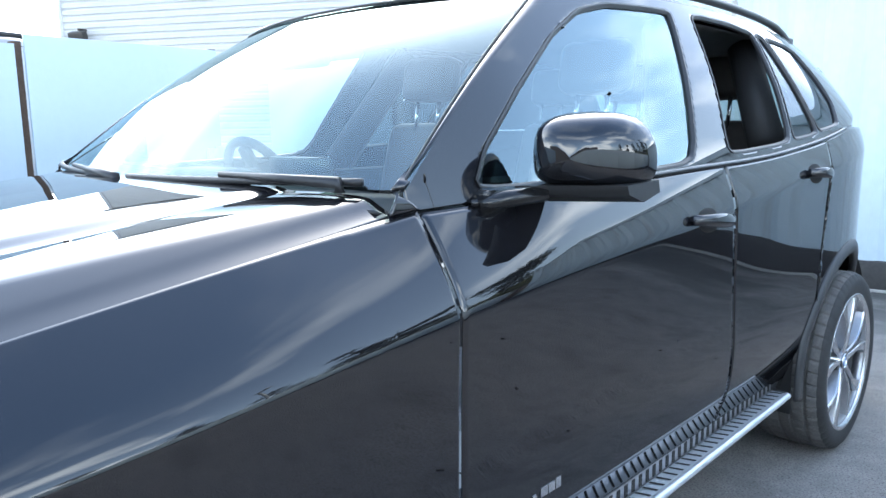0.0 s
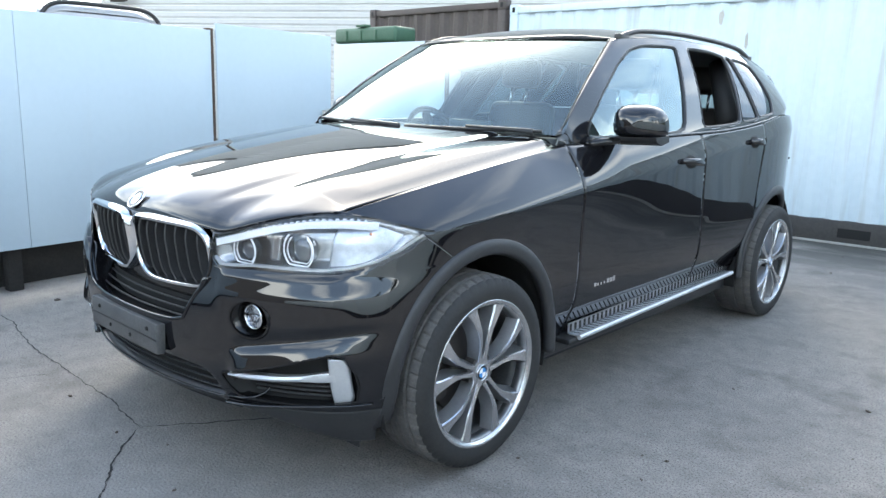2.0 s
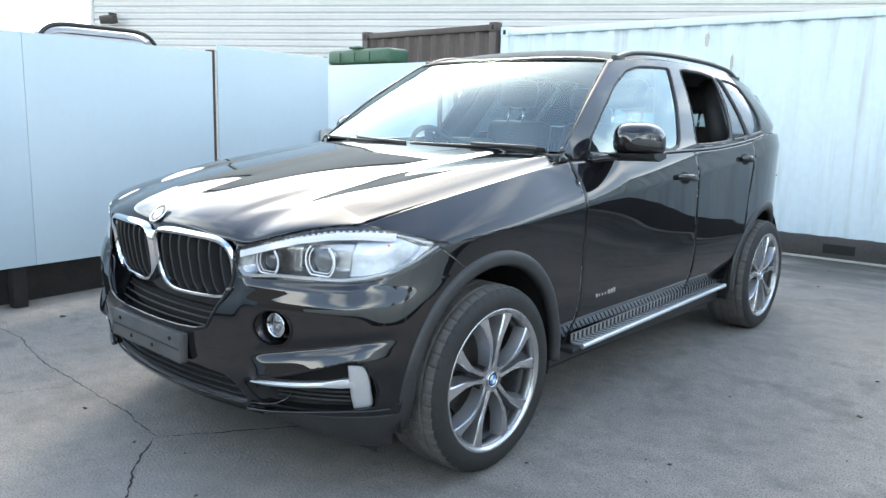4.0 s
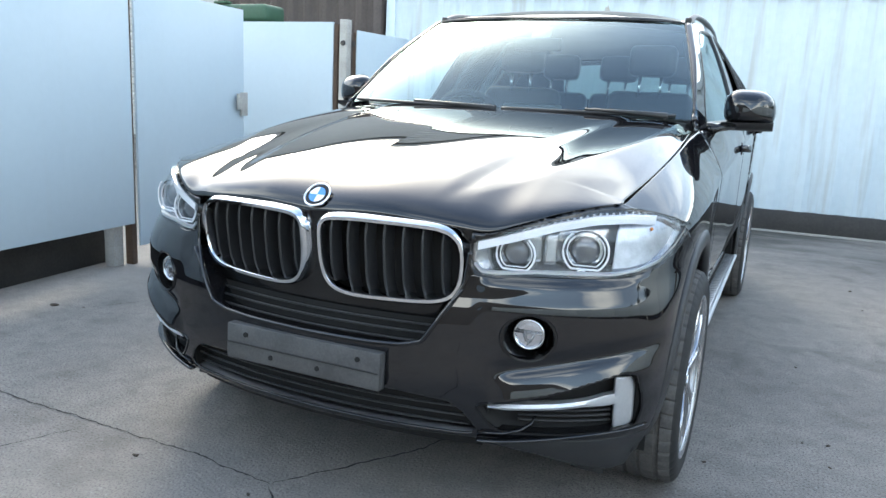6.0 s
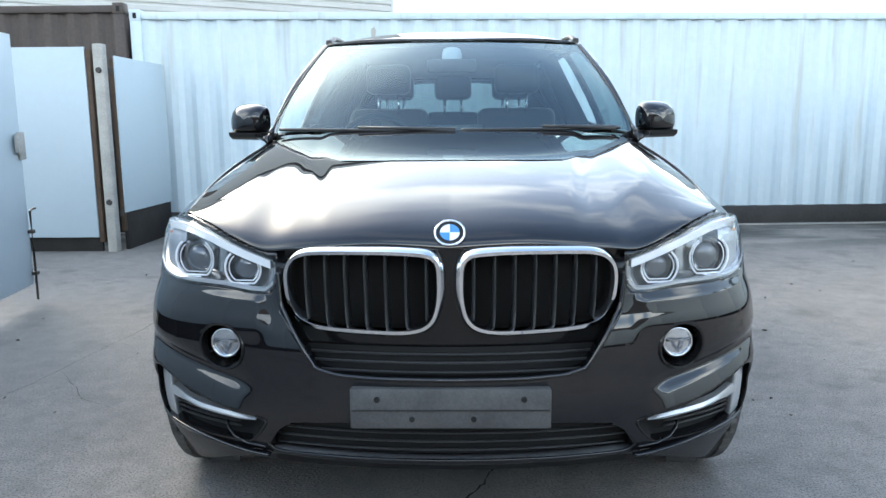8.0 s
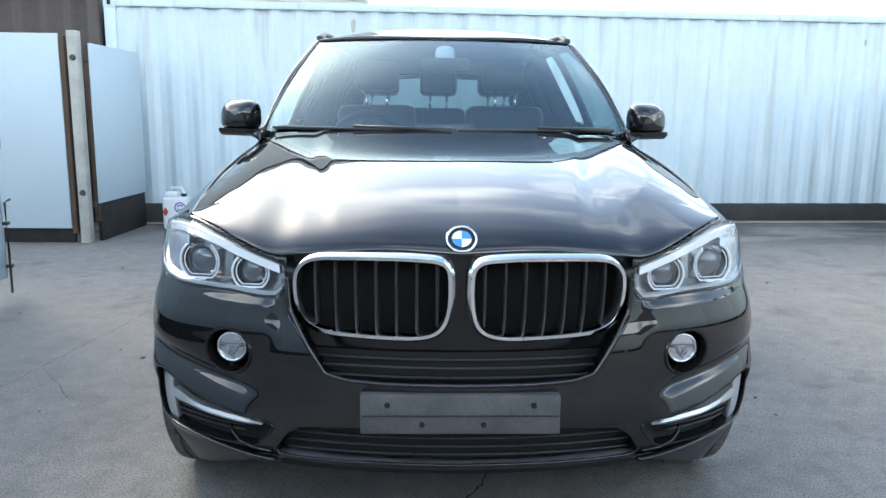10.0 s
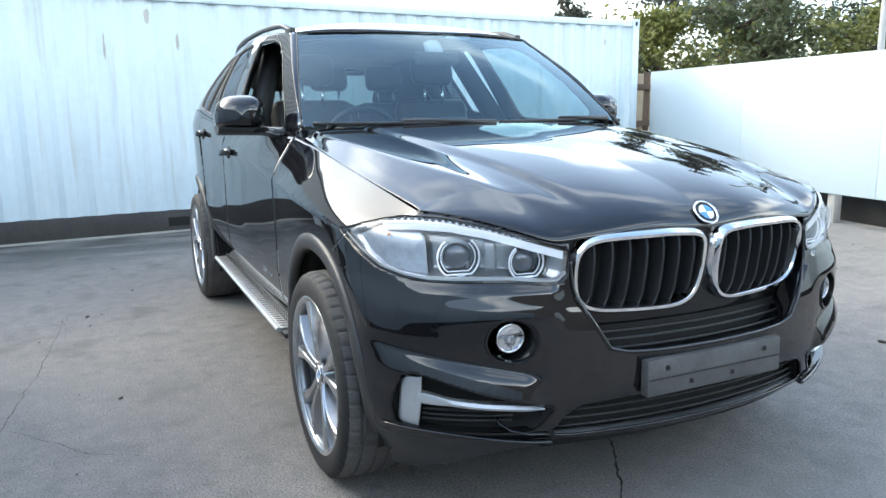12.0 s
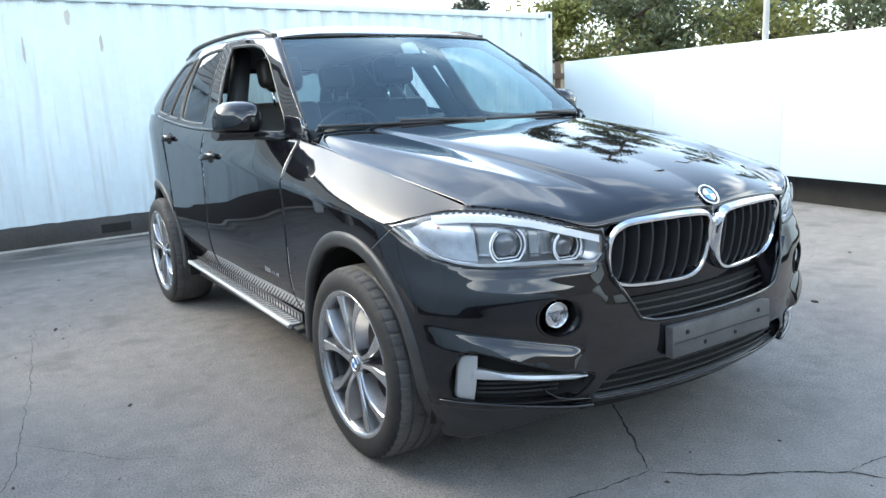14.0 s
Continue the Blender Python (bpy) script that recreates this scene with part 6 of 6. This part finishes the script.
def fog_lamp(s):
    rimo = on_nose(FOG, s)
    f = ring("fog_lamp", rimo, [(-0.004, -0.02), (-0.003, 0.003), (0.003, 0.004), (0.006, -0.004)], gloss_black, car, "round fog lamp in a deep black recess", center=(0, 0.5, 0.6))
    c = np.array((0.626, 0.650))
    ks = (1.0, 0.95, 0.9, 0.88)
    R = np.stack([c + (FOG - c) * k for k in ks], 0)
    y0 = float(front_face(0.620, 0.654))
    P = np.stack([s * R[..., 0], front_face(R[..., 0], R[..., 1]), R[..., 1]], -1)
    P[1:, :, 1] += np.array((0.03, 0.06, 0.09))[:, None]
    sheet("recess", P, gloss_black, f, wrap=True, thick=0.003)
    lc = (s * 0.619, y0 + 0.040, 0.655)
    m = Matrix.Translation(lc) @ Matrix.Rotation(math.pi / 2, 4, "X") @ Matrix.Rotation(s * 0.12, 4, "Y")
    bm = bmesh.new()
    bmesh.ops.create_cone(bm, cap_ends=True, segments=40, radius1=0.037, radius2=0.039, depth=0.03, matrix=m @ Matrix.Translation((0, 0, -0.005)))
    part("reflector", bm, lamp_silver, f, "bright faceted reflector", smooth=True, angle=40)
    bm = bmesh.new()
    bmesh.ops.create_uvsphere(bm, u_segments=32, v_segments=16, radius=0.0375, matrix=m @ Matrix.Translation((0, 0, 0.012)) @ Matrix.Diagonal((1, 1, 0.3, 1)))
    l = part("lens", bm, lens_glass, f, smooth=True)
    l.visible_shadow = False
    bm = bmesh.new()
    for a, b in (((-0.035, 0.005), (0.035, 0.005)), ((-0.014, 0.002), (-0.006, -0.020)), ((0.014, 0.002), (0.006, -0.020)), ((0.0, -0.016), (0.0, -0.028))):
        tube(bm, [m @ Vector((*a, 0.018)), m @ Vector((*b, 0.018))], 0.003, 6)
    part("divider", bm, lamp_grey, f, smooth=True)
    bm = bmesh.new()
    tube(bm, [m @ Vector((0.039 * math.cos(a), 0.039 * math.sin(a), 0.014)) for a in np.linspace(0, 2 * math.pi, 40, endpoint=False)], 0.004, 8, closed=True)
    part("bezel", bm, chrome, f, smooth=True)
    return f


for s in (1, -1):
    fog_lamp(s)


def pod(s):
    """Lower corner intake: dark recess, silver blade and upright, painted lower edge."""
    p = ring("corner_intake", on_nose(POD, s), [(-0.004, -0.03), (-0.003, 0.002), (0.003, 0.002), (0.006, -0.02)], gloss_black, car, "corner air intake with satin silver trim", center=(0, 0.5, 0.5))
    c = POD.mean(0)
    ks = np.linspace(1.0, 0.02, 10)
    R = np.stack([c + (POD - c) * k for k in ks], 0)
    dep = 0.055 * smooth01((1 - ks) / 0.12)
    P = np.stack([s * R[..., 0] * (1 - 0.4 * dep[:, None]), front_face(R[..., 0], R[..., 1]) + dep[:, None] + 0.001, R[..., 1]], -1)
    sheet("recess", P, dark_void, p, wrap=True, out=(0, 0.5, 0.5), thick=0.003)
    for z in (0.404, 0.420, 0.436):
        bm = bmesh.new()
        tube(bm, [(s * x, float(front_face(x, z)) + 0.035, z) for x in np.linspace(0.60, 0.82, 16)], 0.005, 6, 0.6)
        part("intake_bar", bm, grey_plastic, p, smooth=True)
    # blade
    rows = []
    for t in np.linspace(0, 1, 40):
        x = 0.536 + (0.845 - 0.536) * t
        z = 0.450 + 0.022 * t ** 1.3
        hgt = 0.006 + 0.007 * smooth01(t / 0.15) + 0.010 * smooth01((t - 0.72) / 0.2)
        y = float(front_face(x, z)) + 0.004 * (1 - t) - 0.004 + 0.022 * smooth01((t - 0.5) / 0.5)
        rows.append([(s * x, y + 0.03, z - hgt * 0.5), (s * x, y, z - hgt * 0.6), (s * x, y - 0.006, z), (s * x, y, z + hgt * 0.7), (s * x, y + 0.03, z + hgt * 0.8)])
    bm = bmesh.new()
    vs = [[bm.verts.new(q) for q in r] for r in rows]
    for ra, rb in zip(vs, vs[1:]):
        for j in range(5):
            bm.faces.new((ra[j], ra[(j + 1) % 5], rb[(j + 1) % 5], rb[j]))
    bm.faces.new(vs[0])
    bm.faces.new(vs[-1])
    part("blade", bm, satin_silver, p, "satin silver blade", smooth=True, angle=50)
    # upright
    zs = np.linspace(0.380, 0.536, 24)
    U = []
    for z in zs:
        q = abs((z - 0.458) / 0.078)
        x0, x1 = 0.826, 0.872 - 0.012 * q ** 7
        U.append([(s * x, float(front_face(x, z)) + o + 0.020, z) for x, o in [(x0 - 0.002, 0.055), (x0, 0.012), (x0 + 0.004, 0.002)] + [(x0 + (x1 - x0) * k / 7, -0.004) for k in range(1, 8)] + [(x1 + 0.003, 0.004)]])
    sheet("upright", np.array(U), satin_silver, p, "satin silver upright trim", 0.006)
    # shiny lower edge
    bm = bmesh.new()
    tube(bm, [(s * x, float(front_face(x, 0.365)) - 0.002, 0.343 + 0.030 * smooth01((x - 0.5) / 0.35)) for x in np.linspace(0.505, 0.905, 40)], [0.012 - 0.005 * k / 39 for k in range(40)], 10, 0.55)
    part("edge_strip", bm, paint, p, "gloss black lower edge", smooth=True)
    bm = bmesh.new()
    tube(bm, [(s * x, float(front_face(x, 0.37)) + o, z) for x, z, o in ((0.645, 0.420, 0.03), (0.635, 0.395, 0.016), (0.61, 0.378, 0.006), (0.57, 0.369, 0.0), (0.515, 0.366, -0.002))], [0.003, 0.006, 0.008, 0.008, 0.006], 8, 0.6)
    part("edge_fin", bm, paint, p, smooth=True)
    return p


for s in (1, -1):
    pod(s)


# -- door furniture --
def side_tilt(y, z):
    return math.atan(float(side_x(y, z - 0.04) - side_x(y, z + 0.04)) / 0.08)


def door_handle(door_ob, s, y, z):
    x = float(side_x(y, z))
    m = Matrix.Translation((s * x, y, z)) @ Matrix.Rotation(-s * side_tilt(y, z), 4, "Y") @ Matrix.Diagonal((s, 1, 1, 1)) @ Matrix.Rotation(-0.085, 4, "X")
    bm = bmesh.new()
    rows = []
    for t in np.linspace(0, 1, 24):
        yy = -0.115 + 0.23 * t
        o = 0.012 + 0.036 * math.sin(math.pi * t) ** 0.5
        hh = 0.013 + 0.006 * math.sin(math.pi * t)
        rows.append([bm.verts.new(m @ Vector((o + 0.009 * math.cos(a) - 0.008, yy, hh * math.sin(a)))) for a in np.linspace(0, 2 * math.pi, 12, endpoint=False)])
    for ra, rb in zip(rows, rows[1:]):
        for j in range(12):
            bm.faces.new((ra[j], ra[(j + 1) % 12], rb[(j + 1) % 12], rb[j]))
    bm.faces.new(rows[0])
    bm.faces.new(rows[-1])
    if y > 2:
        bmesh.ops.transform(bm, matrix=m @ Matrix.Diagonal((1, 0.72, 1, 1)) @ m.inverted(), verts=bm.verts)
    h = part("door_handle", bm, paint, door_ob, "gloss black pull handle", smooth=True)
    bm = bmesh.new()
    bmesh.ops.create_uvsphere(bm, u_segments=24, v_segments=12, radius=1.0, matrix=m @ Matrix.Translation((-0.004, -0.005, 0.0)) @ Matrix.Diagonal((0.008, 0.075, 0.034, 1)))
    part("handle_cup", bm, dark_void, h, smooth=True)


for s, k in ((1, 0), (-1, 1)):
    door_handle(front_doors[k], s, 1.64, 1.068)
    door_handle(rear_doors[k], s, 2.46, 1.148)


def mirror(s):
    """Wing mirror: shell, lower trim, arm and glass."""
    def at(x, y, z):
        return (s * x, y - 0.055, z)
    rows = []
    for t in np.linspace(0, 1, 30):  # from the glass side to the rounded front
        f = math.sqrt(max(1e-4, 1 - t ** 2.2))
        row = []
        for a in np.linspace(0, 2 * math.pi, 40, endpoint=False):
            cx, sz = math.cos(a), math.sin(a)
            px = math.copysign(abs(cx) ** 0.58, cx) * 0.104 * f
            pz = math.copysign(abs(sz) ** 0.62, sz) * (0.088 if sz > 0 else 0.062) * f ** 0.8
            pz -= 0.030 * max(0.0, px / 0.116) ** 2 * (1 if sz > 0 else 0.2)
            row.append(at(0.990 + px + 0.01 * t, 1.055 - 0.115 * t + 0.05 * (px / 0.118) * 1.0, 1.262 + pz))
        rows.append(row)
    m = sheet("wing_mirror", np.array(rows), paint, car, "gloss black wing mirror", wrap=True, out=at(1.0, 1.0, 1.262))
    bm = bmesh.new()
    rr = []
    for t in np.linspace(0, 1, 20):
        x = 0.885 + 0.205 * t
        rr.append([bm.verts.new(at(x, 0.985 + 0.075 * t + 0.062 * c, 1.198 + 0.004 * t + 0.025 * k)) for c, k in ((-0.9, -0.3), (-1, 0.4), (0.9, 0.6), (1, -0.4), (0, -1.0))])
    for ra, rb in zip(rr, rr[1:]):
        for j in range(5):
            bm.faces.new((ra[j], ra[(j + 1) % 5], rb[(j + 1) % 5], rb[j]))
    bm.faces.new(rr[0])
    bm.faces.new(rr[-1])
    part("lower_trim", bm, satin_black, m, "satin black lower trim", smooth=True, angle=60)
    bm = bmesh.new()
    tube(bm, [at(0.845, 0.86, 1.172), at(0.875, 0.90, 1.184), at(0.93, 0.965, 1.194)], [0.034, 0.030, 0.026], 12, 0.65)
    part("mirror_arm", bm, gloss_black, m, smooth=True)
    G = [at(0.99 + 0.092 * math.copysign(abs(math.cos(a)) ** 0.6, math.cos(a)), 1.058 + 0.05 * math.copysign(abs(math.cos(a)) ** 0.6, math.cos(a)) * 0.87, 1.264 + 0.064 * math.copysign(abs(math.sin(a)) ** 0.6, math.sin(a))) for a in np.linspace(0, 2 * math.pi, 48, endpoint=False)]
    fan("mirror_glass", G, chrome, m, "mirror glass")
    boxed("mirror_foot", (0.80, 0.80, 1.165), (0.872, 0.93, 1.205), gloss_black, m, 0.012, m=Matrix.Diagonal((s, 1, 1, 1)))


for s in (1, -1):
    mirror(s)


# side steps: ribbed aluminium tread on a dark beam
def side_step(s):
    y0, y1 = 0.69, 2.34
    tilt = Matrix.Translation((0, y0, 0.345)) @ Matrix.Rotation(0.022, 4, "X")
    sm = Matrix.Diagonal((s, 1, 1, 1)) @ tilt
    L = y1 - y0
    st = boxed("side_step", (0.78, -0.06, -0.03), (0.925, L + 0.05, -0.003), satin_black, car, 0.01, m=sm, label="running board with ribbed aluminium tread")
    bm = bmesh.new()
    tube(bm, [sm @ Vector((0.935, y, -0.002)) for y in (0.0, L / 2, L)], 0.012, 10)
    part("edge_rail", bm, satin_silver, st, "bright aluminium edge", smooth=True, angle=50)
    boxed("tread", (0.880, 0.0, -0.002), (0.928, L, 0.006), satin_silver, st, 0.002, m=sm)
    boxed("riser", (0.871, 0.0, 0.0), (0.877, L, 0.046), alloy_dark, st, 0.001, m=sm)
    n = 44
    for k in range(n):
        y = 0.02 + (L - 0.045) * k / (n - 1)
        bm = bmesh.new()
        vs = [bm.verts.new(sm @ Vector((x, y + dy, 0.0075))) for x, dy in ((0.884, -0.006), (0.922, 0.006), (0.922, 0.017), (0.884, 0.005))]
        bm.faces.new(vs)
        part("grip_strip", bm, skirt_black, st)
        boxed("riser_rib", (0.8765, y - 0.008, 0.008), (0.8785, y + 0.008, 0.042), skirt_black, st, m=sm)
    # model badge on the door: unreadable marks as bars
    for k, (w, h) in enumerate(((0.020, 0.016), (0.012, 0.012), (0.012, 0.012), (0.012, 0.012), (0.024, 0.02), (0.024, 0.02), (0.018, 0.024))):
        y = 0.80 + 0.027 * k
        x = float(side_x(y, 0.56))
        boxed("badge_mark", (s * (x + 0.001) - 0.0015, y, 0.552), (s * (x + 0.001) + 0.0015, y + w, 0.552 + h), chrome, front_doors[0 if s > 0 else 1])


for s in (1, -1):
    side_step(s)


# -- cabin --
def seat(x, y, tilt=0.28, wide=0.5):
    st = new("seat")
    st.parent = car
    st.matrix_basis = Matrix.Translation((x, y, 0.06))
    boxed("cushion", (-wide / 2, -0.28, 0.52), (wide / 2, 0.24, 0.70), seat_leather, st, 0.06, seg=4)
    boxed("backrest", (-wide / 2 + 0.01, -0.07, 0.0), (wide / 2 - 0.01, 0.07, 0.66), seat_leather, st, 0.055, m=Matrix.Translation((0, 0.27, 0.64)) @ Matrix.Rotation(-tilt, 4, "X"), seg=4)
    boxed("headrest", (-0.135, -0.05, 0.74), (0.135, 0.06, 0.92), seat_leather, st, 0.045, m=Matrix.Translation((0, 0.25, 0.64)) @ Matrix.Rotation(-tilt * 0.7, 4, "X"), seg=4)
    for dx in (-0.06, 0.06):
        bm = bmesh.new()
        tube(bm, [Vector((dx, 0.38, 1.24)), Vector((dx, 0.40, 1.38))], 0.009, 8)
        part("headrest_post", bm, chrome, st, smooth=True)
    return tagged(st, "black leather seat with headrest")


for x in (0.39, -0.39):
    seat(x, 1.52)
for x in (0.42, 0.0, -0.42):
    seat(x, 2.42, 0.32, 0.42)
boxed("cabin_floor", (-0.80, 0.5, 0.32), (0.80, 3.8, 0.38), interior, car, 0.01)
boxed("rear_shelf", (-0.74, 2.95, 0.98), (0.74, 3.72, 1.0), interior, car, 0.01)
boxed("bulkhead", (-0.78, 0.44, 0.36), (0.78, 0.52, 1.12), interior, car, 0.02)
DB = np.array([[(x, 0.56 + 0.50 * t, 1.165 - 0.02 * (x / 0.75) ** 2 + 0.02 * math.sin(math.pi * min(1, t * 1.2)) - 0.35 * max(0, t - 0.82) / 0.18) for x in np.linspace(-0.74, 0.74, 50)] for t in np.linspace(0, 1, 24)])
sheet("dashboard", DB, interior, car, "black dashboard", 0.02, out=(0, 0.8, 0.3))
boxed("instrument_hood", (-0.56, 0.86, 1.14), (-0.22, 1.02, 1.205), interior, car, 0.03, seg=4)
boxed("centre_console", (-0.14, 0.9, 0.40), (0.14, 1.9, 0.72), interior, car, 0.04, seg=3)
boxed("display", (-0.15, 0.985, 1.13), (0.15, 1.005, 1.245), gloss_black, car, 0.01)
sw = new("steering_wheel")
sw.parent = car
sw.matrix_basis = Matrix.Translation((-0.38, 1.12, 1.12)) @ Matrix.Rotation(radians(-65), 4, "X")
bm = bmesh.new()
tube(bm, [(0.185 * math.cos(a), 0.185 * math.sin(a), 0) for a in np.linspace(0, 2 * math.pi, 48, endpoint=False)], 0.016, 10, closed=True)
part("wheel_rim", bm, interior, sw, smooth=True)
for lo, hi in (((-0.17, -0.02, -0.02), (0.17, 0.03, 0.01)), ((-0.03, -0.17, -0.02), (0.03, 0.0, 0.01)), ((-0.07, -0.06, -0.03), (0.07, 0.06, 0.025))):
    boxed("wheel_spoke", lo, hi, interior, sw, 0.015)
tagged(sw, "black three-spoke steering wheel on the right-hand side")
im = boxed("interior_mirror", (-0.12, -0.02, -0.033), (0.12, 0.012, 0.033), interior, car, 0.014, m=Matrix.Translation((0.0, 1.02, 1.525)), label="interior mirror with a pale sensor cover")
bm = bmesh.new()
tube(bm, [(0.0, 1.085, 1.605), (0.0, 1.06, 1.575), (0.0, 1.035, 1.548), (0.0, 1.02, 1.53)], [0.045, 0.05, 0.045, 0.03], 12, 0.5)
part("sensor_cover", bm, van_grey, im, smooth=True)
HL = np.array([[(u * 0.585, 1.19 + 2.32 * t + 0.12 * u * u * (1 - t), float(roof_z(1.19 + 2.32 * t)) + 0.03 * (1 - u * u) - 0.035) for u in np.linspace(-1, 1, 21)] for t in np.linspace(0, 1, 20)])
sheet("headlining", HL, headlining, car, "pale grey roof lining", 0.006, out=(0, 2.3, 3.0))
for s in (1, -1):
    for nm, a0, a1, b0, b1 in (("inner_b_pillar", (0.765, 1.74, 1.18), (0.585, 2.0, 1.63), 0.09, 0.03), ("inner_c_pillar", (0.78, 2.44, 1.24), (0.60, 2.62, 1.60), 0.10, 0.03)):
        bm = bmesh.new()
        tube(bm, [(s * a0[0], a0[1], a0[2]), (s * a1[0], a1[1], a1[2])], [0.065, 0.055], 10)
        part(nm, bm, interior, car, smooth=True)
    boxed("door_card", (s * 0.80 - 0.03, 0.72, 0.42), (s * 0.80 + 0.03, 2.55, 1.15), interior, car, 0.02)

# rubber deflectors under the bumper, ahead of the front wheels
for s in (1, -1):
    bm = bmesh.new()
    box(bm, (-0.05, -0.006, -0.045), (0.05, 0.006, 0.05), 0.004, Matrix.Translation((s * 0.74, -0.43, 0.205)) @ Matrix.Rotation(-0.35, 4, "X"))
    part("air_deflector", bm, satin_black, car, "black rubber air deflector", smooth=True, angle=35)
